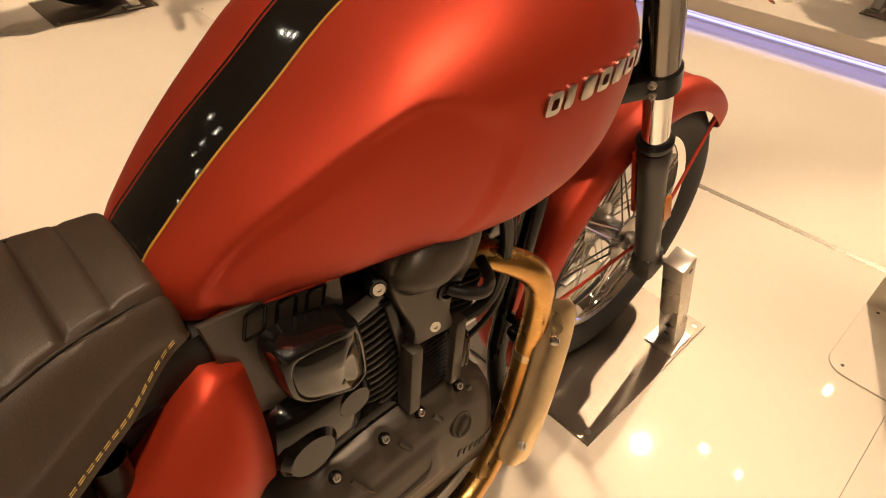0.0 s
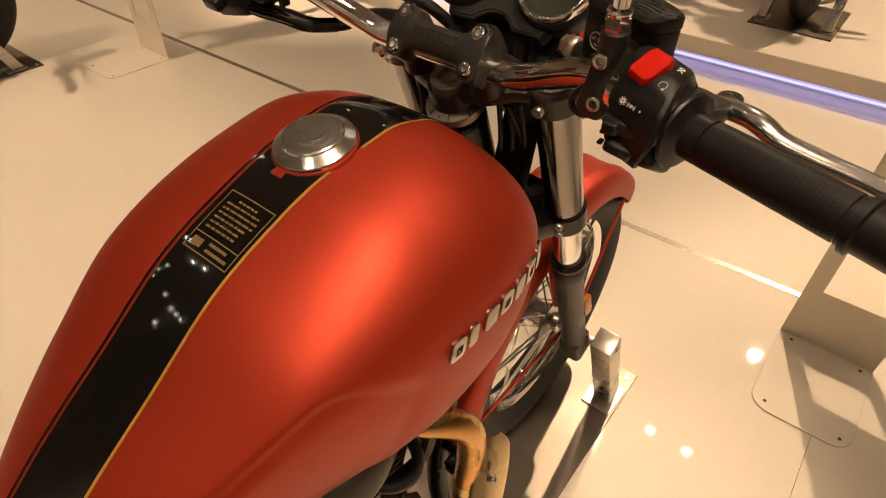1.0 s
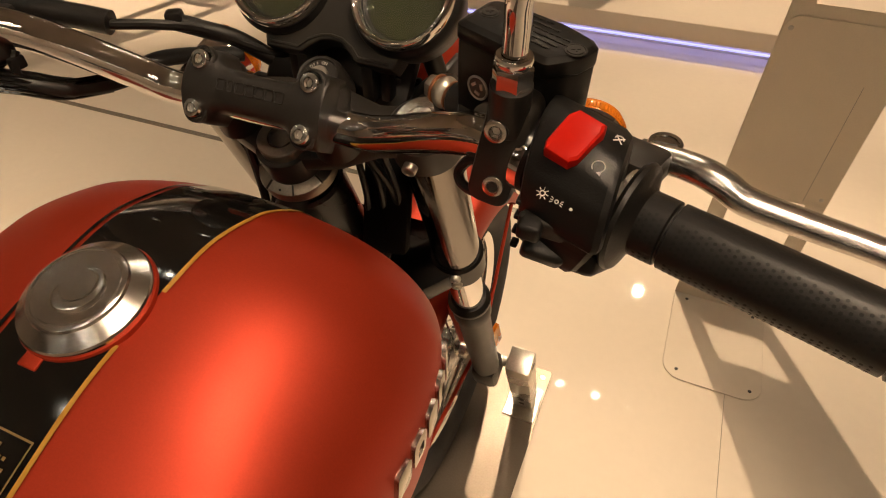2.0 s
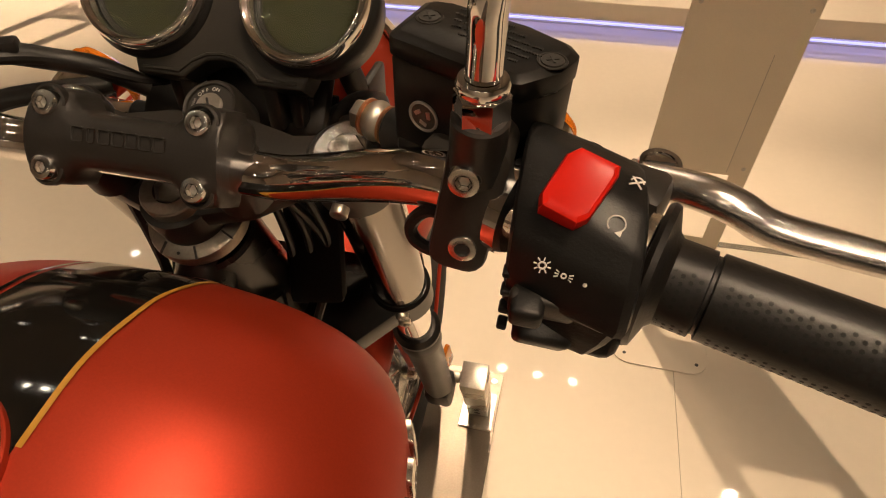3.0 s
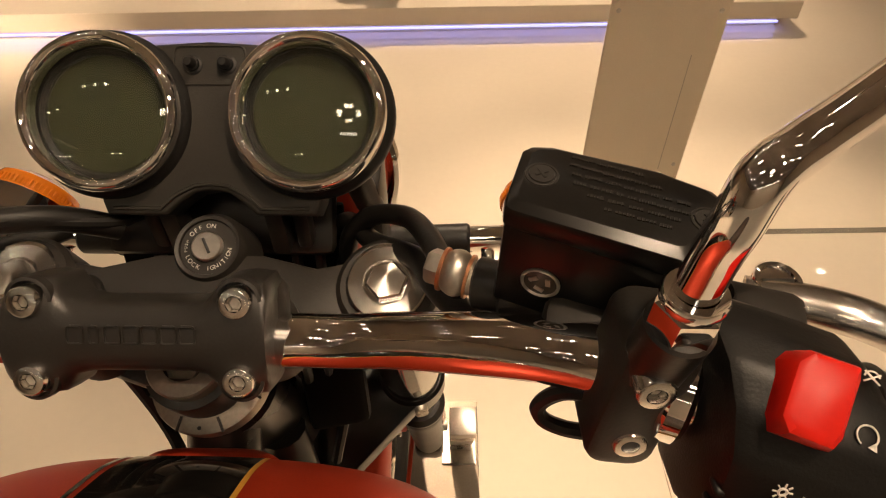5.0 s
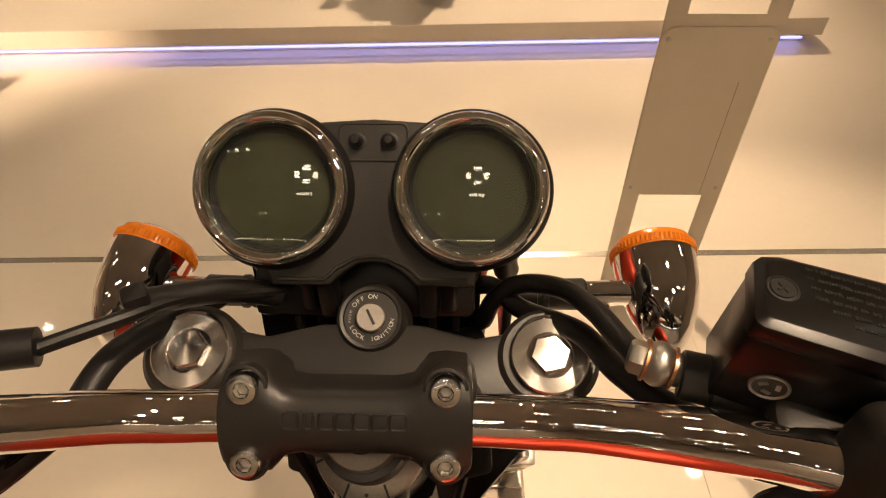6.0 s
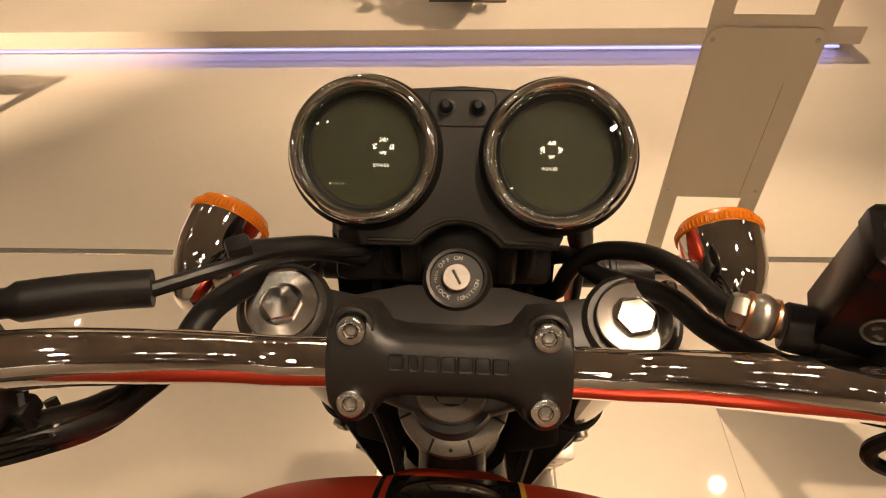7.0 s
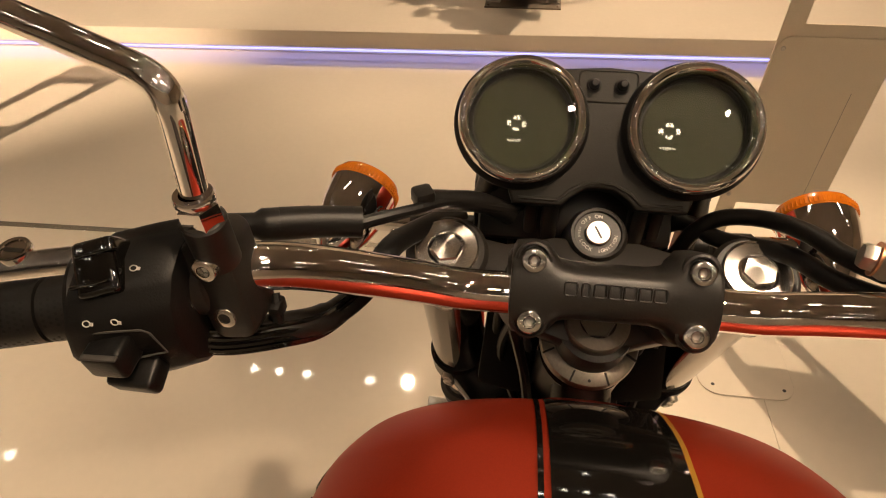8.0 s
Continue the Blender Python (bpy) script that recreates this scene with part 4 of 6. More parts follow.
part("side_box", bm, M_BLACKGLOSS, crank, "gloss black side box", sharp=62)
# lower black casing under the box
bm = bmesh.new()
box(bm, (0.070, 0.285, 0.53), (0.09, 0.13, 0.12), 0.034, 4)
cyl(bm, (0.06, 0.262, 0.515), (0.122, 0.262, 0.515), 0.036, 28, 0.008)
cyl(bm, (0.06, 0.325, 0.548), (0.116, 0.325, 0.548), 0.026, 28, 0.006)
part("gear_casing", bm, M_DEEP, crank)
for y, z in ((0.282, 0.555), (0.325, 0.565), (0.315, 0.515), (0.265, 0.50)):
    socket_bolt(crank, (0.12, y, z), (1, 0, 0), 0.005)
# hoses and cables in front of the engine
bm = bmesh.new()
sweep(bm, smooth_path([(0.08, 0.50, 0.76), (0.105, 0.555, 0.70), (0.105, 0.575, 0.62), (0.098, 0.565, 0.54), (0.08, 0.52, 0.51)]), 0.009, 10)
part("hose", bm, M_RUBBER, bike, "black rubber hose")
bm = bmesh.new()
sweep(bm, smooth_path([(0.05, 0.56, 0.80), (0.09, 0.60, 0.66), (0.085, 0.60, 0.50), (0.06, 0.56, 0.42)]), 0.005, 8)
part("hose", bm, M_RUBBER, bike)
# horn and red reflex part between the down tubes
bm = bmesh.new()
cyl(bm, (0.0, 0.66, 0.50), (0.0, 0.705, 0.485), 0.045, 28, 0.006)
part("horn", bm, M_DEEP, bike, "round black horn")
bm = bmesh.new()
box(bm, pose(0.045, 0.680, 0.44, -12, 0, 0), (0.045, 0.02, 0.07), 0.006)
part("regulator", bm, M_RED, bike, "small red part behind the fender")
bm = bmesh.new()
cyl(bm, (-0.10, 0.665, 0.40), (0.125, 0.665, 0.40), 0.008, 14)
box(bm, (0.10, 0.655, 0.405), (0.03, 0.05, 0.025), 0.005)
part("engine_mount", bm, M_DEEP, bike)
socket_bolt(bike, (0.118, 0.655, 0.405), (1, 0, 0), 0.007)

# black battery box under the seat's nose
bm = bmesh.new()
box(bm, (0, 0.155, 0.625), (0.165, 0.19, 0.205), 0.015)
part("battery_box", bm, M_PLASTIC, bike, "black plastic battery box")

# gold exhaust with its shield
bm = bmesh.new()
PIPE = [(0.03, 0.540, 0.595), (0.068, 0.555, 0.606), (0.098, 0.580, 0.602), (0.120, 0.612, 0.578), (0.1285, 0.630, 0.545), (0.1295, 0.638, 0.49), (0.128, 0.634, 0.40), (0.136, 0.610, 0.31), (0.150, 0.565, 0.235), (0.160, 0.49, 0.18), (0.160, 0.35, 0.16), (0.165, 0.0, 0.18), (0.17, -0.35, 0.22)]
sweep(bm, smooth_path(PIPE, 10), 0.0208, 24)
exhaust = part("exhaust_pipe", bm, M_GOLD, bike, "gold-tinted steel exhaust pipe", sharp=60)
bm = bmesh.new()
sweep(bm, smooth_path([(0.1280, 0.6345, 0.405), (0.1285, 0.6325, 0.391)], 2), 0.0222, 24)
part("pipe_band", bm, M_BRASS, exhaust)
bm = bmesh.new()
rings = []
PATHS = smooth_path([(0.147, 0.668, 0.503), (0.163, 0.650, 0.455), (0.177, 0.617, 0.385), (0.190, 0.577, 0.315), (0.196, 0.540, 0.258)], 8)
for i, p in enumerate(PATHS):
    u = i / (len(PATHS) - 1)
    hw = 0.027 * (0.55 + 0.45 * smooth01(u / 0.12)) * (0.6 + 0.4 * smooth01((1 - u) / 0.08))
    along = (PATHS[min(i + 1, len(PATHS) - 1)] - PATHS[max(i - 1, 0)]).normalized()
    across = Vector((0.50, 0.70, 0.10))
    across = (across - along * across.dot(along)).normalized()
    out = along.cross(across).normalized()
    if out.x < 0:
        out = -out
    ring = []
    for k in range(13):
        a = -1 + 2 * k / 12
        ring.append(p + across * hw * a - out * 0.010 * a * a)
    for k in range(12, -1, -1):
        a = -1 + 2 * k / 12
        ring.append(p + across * hw * a - out * (0.010 * a * a + 0.002))
    rings.append(ring)
loft(bm, rings)
part("heat_shield", bm, M_BRASS, exhaust, "champagne-coloured heat shield with two bolts", sharp=60)
for at in ((0.170, 0.634, 0.458), (0.203, 0.549, 0.314)):
    socket_bolt(exhaust, at, (0.85, 0.25, 0.45), 0.007)

# front wheel
AX = Vector((0, 1.076, 0.324))
wheel = thing("front_wheel", (0, 0, 0), "", "")
wheel.parent = bike
XA = basis(AX, (1, 0, 0), (0, 1, 0))


def torus_profile(bm, R, prof, m, seg=72):
    lathe(bm, [(R + r, h) for r, h in prof] + [(R + prof[0][0], prof[0][1])], m, seg)


def build_wheel(axm, parent, R, tw):
    bm = bmesh.new()
    n = 20
    torus_profile(bm, R, [(tw * 0.95 * math.cos(2 * math.pi * k / n), tw * math.sin(2 * math.pi * k / n)) for k in range(n)], axm)
    c = Vector(axm.translation)
    part("tyre", bm, M_TYRE, parent, "black road tyre")
    bm = bmesh.new()
    rr = R - tw * 0.62
    torus_profile(bm, rr, [(0.010, -0.034), (0.010, -0.030), (-0.004, -0.026), (-0.014, -0.014), (-0.016, 0), (-0.014, 0.014), (-0.004, 0.026), (0.010, 0.030), (0.010, 0.034), (-0.006, 0.030), (-0.019, 0.016), (-0.021, 0), (-0.019, -0.016), (-0.006, -0.030)], axm)
    part("rim", bm, M_CHROME, parent, "chrome wire-wheel rim")
    bm = bmesh.new()
    lathe(bm, [(0, -0.055), (0.020, -0.055), (0.022, -0.042), (0.052, -0.036), (0.052, -0.030), (0.030, -0.020), (0.026, 0), (0.030, 0.020), (0.052, 0.030), (0.052, 0.036), (0.022, 0.042), (0.020, 0.055), (0, 0.055)], axm, 36)
    part("hub", bm, M_ALU, parent, "cast aluminium hub")
    bm = bmesh.new()
    for k in range(36):
        a0 = 2 * math.pi * k / 36
        a1 = a0 + (0.55 if k % 2 else -0.55)
        sgn = 1 if k % 4 < 2 else -1
        p = axm @ Vector((0.048 * math.cos(a0), 0.048 * math.sin(a0), sgn * 0.033))
        q = axm @ Vector(((rr - 0.018) * math.cos(a0 + (a1 - a0) * 0.45), (rr - 0.018) * math.sin(a0 + (a1 - a0) * 0.45), sgn * 0.006))
        cyl(bm, p, q, 0.0022, 5)
        e = q + (p - q).normalized() * 0.016
        cyl(bm, e, q, 0.0035, 6)
    tagged(part("spokes", bm, M_SPUN, parent, "crossed chrome wire spokes"), kind="stuff")


build_wheel(XA, wheel, 0.268, 0.050)
for s in (-1, 1):
    bm = bmesh.new()
    lathe(bm, [(0.070, 0), (0.128, 0), (0.128, 0.004), (0.070, 0.004)], basis(AX + Vector((s * 0.060, 0, 0)), (s, 0, 0), (0, 1, 0)), 48)
    for k in range(6):
        a = 2 * math.pi * k / 6
        p = AX + Vector((s * 0.062, 0.075 * math.cos(a), 0.075 * math.sin(a)))
        q = AX + Vector((s * 0.054, 0.030 * math.cos(a + 0.4), 0.030 * math.sin(a + 0.4)))
        cyl(bm, p, q, 0.006, 8)
    if s < 0:
        part("brake_disc", bm, M_STEEL, wheel, "drilled steel brake disc")
    else:
        bm.free()
bm = bmesh.new()
cyl(bm, AX + Vector((-0.135, 0, 0)), AX + Vector((0.135, 0, 0)), 0.010, 18, 0.002)
part("axle", bm, M_STEEL, wheel)

# rear wheel and arm
rear = thing("rear_wheel", (0, 0, 0), "", "")
rear.parent = bike
build_wheel(basis((0, -0.335, 0.330), (1, 0, 0), (0, 1, 0)), rear, 0.262, 0.062)
bm = bmesh.new()
for s in (-1, 1):
    sweep(bm, [(s * 0.085, 0.16, 0.36), (s * 0.10, -0.10, 0.34), (s * 0.10, -0.37, 0.33)], 0.02, 10)
    cyl(bm, (s * 0.125, -0.28, 0.36), (s * 0.115, -0.20, 0.68), 0.024, 16)
cyl(bm, (-0.13, -0.335, 0.33), (0.13, -0.335, 0.33), 0.01, 12)
part("swing_arm", bm, M_BLACK, bike)

# front fender
bm = bmesh.new()
rings = []
R0 = 0.345
for i in range(61):
    a = radians(39 + (214 - 39) * i / 60)
    c = math.cos(a)
    sn = math.sin(a)
    u = i / 60
    ends = math.sqrt(max(0.0, 1 - max(0.0, (0.035 - u) / 0.035) ** 2)) if u < 0.035 else 1.0
    hw = 0.068 * (0.55 + 0.45 * ends)
    rr = R0 + 0.02 * smooth01((u - 0.35) / 0.65) 
    ring = []
    for k in range(23):
        t = -1 + 2 * k / 22
        drop = 0.004 * abs(t) ** 2 + 0.045 * max(0, abs(t) - 0.55) ** 1.5 / 0.45 ** 1.5 - 0.0035 * math.exp(-((abs(t) - 0.32) / 0.10) ** 2)
        x = hw * math.sin(t * math.pi / 2) ** 1
        r = rr - drop
        ring.append(AX + Vector((x, r * c, r * sn)))
    for k in range(22, -1, -1):
        t = -1 + 2 * k / 22
        drop = 0.004 * abs(t) ** 2 + 0.045 * max(0, abs(t) - 0.55) ** 1.5 / 0.45 ** 1.5
        x = (hw - 0.002) * math.sin(t * math.pi / 2)
        r = rr - drop - 0.003
        ring.append(AX + Vector((x, r * c, r * sn)))
    rings.append(ring)
loft(bm, rings)
fender = part("front_fender", bm, M_RED, bike, "satin red front fender", sharp=50)
for s in (-1, 1):
    bm = bmesh.new()
    sweep(bm, smooth_path([(s * 0.064, 1.076 + 0.29 * math.cos(radians(52)), 0.324 + 0.29 * math.sin(radians(52))), (s * 0.078, 1.10, 0.37), (s * 0.079, 1.06, 0.36), (s * 0.066, 1.076 - 0.325, 0.345)]), 0.0036, 8)
    part("fender_stay", bm, M_RED, fender, "thin red fender stay")
    bm = bmesh.new()
    box(bm, pose(s * 0.072, 0.98, 0.545, 22, 0, 0), (0.010, 0.055, 0.16), 0.004)
    part("fender_bracket", bm, M_RED, fender)
for at, n in (((0.033, 1.246, 0.610), (0.1, 0.50, 0.86)), ((-0.033, 1.246, 0.610), (-0.1, 0.50, 0.86))):
    socket_bolt(fender, at, n, 0.005, M_GREYINK, 0.002)
for s in (-1, 1):
    socket_bolt(fender, (s * 0.073, 0.735, 0.40), (s, 0, 0), 0.006)

# forks
for s in (-1, 1):
    x = s * 0.104
    P = lambda z, x=x: Vector((x, fork_y(z), z))
    leg = thing("fork_leg", (0, 0, 0), "", "")
    leg.parent = bike
    bm = bmesh.new()
    cyl(bm, P(0.55), P(1.005), 0.0212, 32)
    part("stanchion", bm, M_CHROME, leg, "polished chrome fork tube")
    bm = bmesh.new()
    cyl(bm, P(0.782), P(0.982), 0.0262, 36, 0.001)
    part("fork_shroud", bm, M_SMOKE, leg, "smoke-chromed upper fork shroud")
    bm = bmesh.new()
    up = (P(1.0) - P(0.4)).normalized()
    lathe(bm, [(0.0, 0), (0.018, 0.0), (0.0225, 0.006), (0.0240, 0.05), (0.0240, 0.330), (0.0272, 0.345), (0.0272, 0.366), (0.0245, 0.372), (0.022, 0.372)], basis(P(0.292), up), 32)
    part("slider", bm, M_BLACK, leg, "satin black fork slider")
    bm = bmesh.new()
    lathe(bm, [(0.0212, 0), (0.0275, 0.0), (0.029, 0.004), (0.029, 0.011), (0.0235, 0.018), (0.0212, 0.018)], basis(P(0.645), up), 32)
    part("dust_seal", bm, M_RUBBER, leg)
    bm = bmesh.new()
    rm = basis(P(0.495) + Vector((s * 0.0262, 0.016, 0)), (s, -0.15, 0), (0, 1, 0.0))
    prism(bm, rounded(0.020, 0.058, 0.004), 0.007, rm @ pose(0, 0, 0, 0, 0, 20 * s), 0.002)
    part("reflector", bm, M_AMBER, leg, "amber side reflector")
    bm = bmesh.new()
    box(bm, basis(P(0.33) + Vector((0, 0.004, -0.004)), up), (0.046, 0.055, 0.075), 0.010)
    part("axle_clamp", bm, M_BLACK, leg)

# triple clamps
TOPM = basis((0, 0.773, 1.001), NECK)
bm = bmesh.new()
for s in (-1, 1):
    cyl(bm, TOPM @ Vector((s * 0.104, 0, -0.034)), TOPM @ Vector((s * 0.104, 0, 0.0)), 0.0295, 36, 0.003)
prism(bm, [(0.104, 0.020), (0.062, 0.012), (0.030, 0.020), (-0.030, 0.020), (-0.062, 0.012), (-0.104, 0.020), (-0.104, -0.022), (-0.075, -0.030), (-0.050, -0.048), (-0.022, -0.057), (0.022, -0.057), (0.050, -0.048), (0.075, -0.030), (0.104, -0.022)], 0.017, TOPM @ Matrix.Translation((0, 0, -0.003)), 0.004)
yoke = part("top_yoke", bm, M_BLACK, bike, "satin black top yoke")
for s in (-1, 1):
    m = TOPM @ Matrix.Translation((s * 0.104, 0, 0.0))
    bm = bmesh.new()
    lathe(bm, [(0.0225, -0.004), (0.0225, 0.003), (0.0215, 0.004), (0.0135, 0.0045), (0.0132, 0.0015), (0.012, 0.0015)], m, 40)
    lathe(bm, [(0.0118, 0.0015), (0.0118, 0.0065), (0.0108, 0.0075), (0, 0.0078)], m @ pose(0, 0, 0, 0, 0, 12), 6)
    part("fork_cap", bm, M_CAP, yoke, "spun aluminium fork cap with hexagon")
    socket_bolt(yoke, TOPM @ Vector((s * 0.103, -0.030, -0.018)), (0, -0.93, -0.37), 0.006)
LOWM = basis((0, fork_y(0.79), 0.79), NECK)
bm = bmesh.new()
for s in (-1, 1):
    cyl(bm, LOWM @ Vector((s * 0.104, 0, -0.04)), LOWM @ Vector((s * 0.104, 0, 0.0)), 0.0300, 36, 0.003)
prism(bm, [(0.115, 0.026), (-0.115, 0.026), (-0.115, -0.024), (-0.05, -0.095), (0.05, -0.095), (0.115, -0.024)], 0.034, LOWM @ Matrix.Translation((0, 0, -0.003)), 0.004)
low = part("lower_yoke", bm, M_CASTBLACK, bike, "black lower yoke")
for s in (-1, 1):
    for dz in (-0.010, -0.028):
        socket_bolt(low, LOWM @ Vector((s * 0.112, -0.028, dz)), (s * 0.25, -0.9, -0.3), 0.006)

# steering stem: slotted ring nut and cap
bm = bmesh.new()
cyl(bm, stem_at(0.80), stem_at(0.955), 0.027, 28)
part("steering_head", bm, M_SOOT, bike)
sm = basis(stem_at(0.955), NECK)
bm = bmesh.new()
lathe(bm, [(0.024, -0.010), (0.0340, -0.010), (0.0344, -0.003), (0.0336, -0.0005), (0.0262, 0.0032), (0.024, 0.0032)], sm, 48)
ring_nut = part("ring_nut", bm, M_PEWTER, bike, "slotted steel ring nut")
for k in range(8):
    bm = bmesh.new()
    a = 2 * math.pi * (k + 0.5) / 8
    box(bm, sm @ pose(0, 0, 0, 0, 0, math.degrees(a)) @ pose(0.0302, 0, 0.0014, 0, 25, 0), (0.0090, 0.0013, 0.0016))
    part("slot", bm, M_BLACK, ring_nut)
    if k % 2:
        bm = bmesh.new()
        lathe(bm, [(0.0012, 0.0), (0.0010, 0.0006), (0, 0.0006)], sm @ pose(0, 0, 0, 0, 0, math.degrees(a) + 22.5) @ pose(0.0302, 0, 0.0013, 0, 25, 0), 10)
        part("dimple", bm, M_BLACK, ring_nut)
scm = basis(stem_at(0.980), NECK)
bm = bmesh.new()
lathe(bm, [(0.0252, -0.034), (0.0256, -0.006), (0.0250, 0.0), (0.0205, 0.0005)], scm, 40)
part("stem_collar", bm, M_BLACK, bike)
bm = bmesh.new()
lathe(bm, [(0.0, -0.004), (0.0208, -0.004), (0.0208, 0.008), (0.0198, 0.0092), (0.0118, 0.0092)], scm, 40)
lathe(bm, [(0.0118, 0.0092), (0.0112, 0.0091), (0.0108, 0.0055), (0, 0.0055)], scm, 6)
part("stem_cap", bm, M_CAPGREY, bike, "dark grey steering stem cap")

# ignition lock
KN = Vector((0, -0.52, 0.854))
KM = basis((0, 0.792, 1.0115), KN)
bm = bmesh.new()
lathe(bm, [(0.023, -0.03), (0.0215, -0.006), (0.0195, -0.001), (0.0185, 0.0005), (0.0165, 0.0)], KM, 40)
lathe(bm, [(0.0165, 0.0), (0.0160, -0.0015), (0.0, -0.0015)], KM, 40)
lock = part("ignition_lock", bm, M_BLACK, bike, "black ignition lock with white lettering")
bm = bmesh.new()
lathe(bm, [(0.0088, -0.0015), (0.0088, 0.0012), (0.0080, 0.002), (0, 0.002)], KM, 32)
part("lock_barrel", bm, M_TURNED, lock, "bright steel lock barrel")
bm = bmesh.new()
box(bm, KM @ pose(0, 0, 0.0021, 0, 0, 28), (0.0016, 0.010, 0.0006), 0.0003)
part("key_slot", bm, M_BLACK, lock)


def curved_text(text, mid, step, r, size, flip=False):
    for k, ch in enumerate(text):
        a = radians(mid + (k - (len(text) - 1) / 2) * (step if flip else -step))
        m = KM @ Matrix.Translation((r * math.cos(a), r * math.sin(a), -0.0013)) @ Matrix.Rotation(a + (math.pi / 2 if flip else -math.pi / 2), 4, "Z")
        letters(lock, "letter", ch, m, size, M_WHITEINK)


curved_text("ON", 88, 13, 0.0127, 0.0037)
curved_text("OFF", 130, 13, 0.0127, 0.0037)
curved_text("PUSH", 178, 9, 0.0127, 0.0024)
curved_text("LOCK", 228, 13.5, 0.0127, 0.0037, True)
curved_text("IGNITION", 314, 11.0, 0.0127, 0.0036, True)

# handlebar
HALF = [(0.0, 0.7225, 1.016), (0.03, 0.7225, 1.016), (0.066, 0.7225, 1.016), (0.09, 0.72, 1.0185), (0.115, 0.713, 1.0287), (0.15, 0.6972, 1.0475), (0.18, 0.6833, 1.0615), (0.205, 0.672, 1.067), (0.24, 0.658, 1.0645), (0.277, 0.6455, 1.0595), (0.42, 0.6008, 1.0586)]
bm = bmesh.new()
right = smooth_path(HALF, 7)
left = [Vector((-p.x, p.y, p.z)) for p in reversed(right[1:])]
sweep(bm, left + right, 0.0131, 28)
part("handlebar", bm, M_BAR, bike, "chrome tubular handlebar", sharp=60)

# clamp with four screws
CN = Vector((0, -0.82, 0.57)).normalized()
bm = bmesh.new()
mid = Vector((0, 0.7035, 1.0365))
CM = basis(mid - CN * 0.001, CN)


def block_ring(x, hu, hd, deep):
    """Cross-section of the clamp at x: a rounded cap over the bar."""
    out = []
    for k in range(15):
        a = math.pi * k / 14
        out.append(CM @ Vector((x, hu * math.cos(a), hd * math.sin(a) ** 0.55 - hd)))
    out += [CM @ Vector((x, -hu, -deep)), CM @ Vector((x, hu, -deep))]
    return out


rings = [block_ring(sx, hu, hd, dp) for sx, hu, hd, dp in (
    (-0.0585, 0.018, 0.014, 0.026), (-0.0580, 0.023, 0.017, 0.030), (-0.0560, 0.0268, 0.020, 0.032), (-0.0460, 0.0280, 0.020, 0.032), (-0.0375, 0.0268, 0.020, 0.032), (-0.0345, 0.0235, 0.0198, 0.030),
    (-0.0300, 0.0180, 0.0190, 0.028), (-0.022, 0.0162, 0.0188, 0.028), (0.022, 0.0162, 0.0188, 0.028), (0.0300, 0.0180, 0.0190, 0.028),
    (0.0345, 0.0235, 0.0198, 0.030), (0.0375, 0.0268, 0.020, 0.032), (0.0460, 0.0280, 0.020, 0.032), (0.0560, 0.0268, 0.020, 0.032), (0.0580, 0.023, 0.017, 0.030), (0.0585, 0.018, 0.014, 0.026))]
loft(bm, rings)
clamp = part("bar_clamp", bm, M_BLACK, bike, "satin black handlebar clamp with four screws", sharp=40)
for s in (-1, 1):
    for c in ((0.714, 1.0515), (0.6935, 1.0225)):
        at = Vector((s * 0.0462, c[0], c[1])) - CN * 0.004
        bm = bmesh.new()
        lathe(bm, [(0.0082, -0.004), (0.0090, 0.0), (0.0105, -0.0005), (0.0108, -0.005)], basis(at, CN), 24)
        part("bolt_collar", bm, M_BLACK, clamp)
        socket_bolt(clamp, at, CN, 0.0071, M_SPUN, 0.0045)
    # risers under the bar
    bm = bmesh.new()
    cyl(bm, (s * 0.046, 0.743, 0.980), (s * 0.046, 0.730, 1.020), 0.019, 28, 0.004)
    box(bm, basis(Vector((s * 0.046, 0.731, 1.021)), CN), (0.030, 0.044, 0.026), 0.010, 3)
    part("riser", bm, M_BLACK, yoke)
# raised maker's marks as plain outlined bars
for k in range(7):
    x = -0.0245 + 0.0082 * k
    w = 0.0068 if k != 1 else 0.004
    bm = bmesh.new()
    o = rounded(w, 0.0078, 0.0012, 2)
    ring = [CM @ Vector((x + a, b + 0.004, 0.0000)) for a, b in o]
    sweep(bm, ring + [ring[0]], 0.00055, 5)
    part("raised_mark", bm, M_BLACK, clamp)

# instrument panel
DN = Vector((0, -0.75, 0.66)).normalized()
DM = basis((0, 0.838, 1.0715), DN)
bm = bmesh.new()
out = [(0.061, -0.0575), (0.064, -0.050), (0.072, -0.020), (0.040, 0.036), (0.033, 0.0405), (0.0, 0.0425), (-0.033, 0.0405), (-0.040, 0.036), (-0.072, -0.020), (-0.064, -0.050), (-0.061, -0.0575), (-0.026, -0.0575), (-0.019, -0.0505), (-0.010, -0.0445), (0.0, -0.043), (0.010, -0.0445), (0.019, -0.0505), (0.026, -0.0575)]
prism(bm, out, 0.022, DM @ Matrix.Translation((0, 0, -0.0115)), 0.0025, 3)
dash = part("instrument_panel", bm, M_DASH, bike, "black instrument panel with two round gauges")
bm = bmesh.new()
rim = [DM @ Vector((x, y, -0.0113)) for x, y in ((0.057, -0.0535), (0.029, -0.0535), (0.021, -0.046), (0.010, -0.0405), (0.0, -0.0392), (-0.010, -0.0405), (-0.021, -0.046), (-0.029, -0.0535), (-0.057, -0.0535))]
sweep(bm, rim, 0.0013, 6)
part("panel_rim", bm, M_DASH, dash)
bm = bmesh.new()
o = rounded(0.041, 0.022, 0.004)
ring = [DM @ Vector((x, y + 0.0285, -0.0113)) for x, y in o]
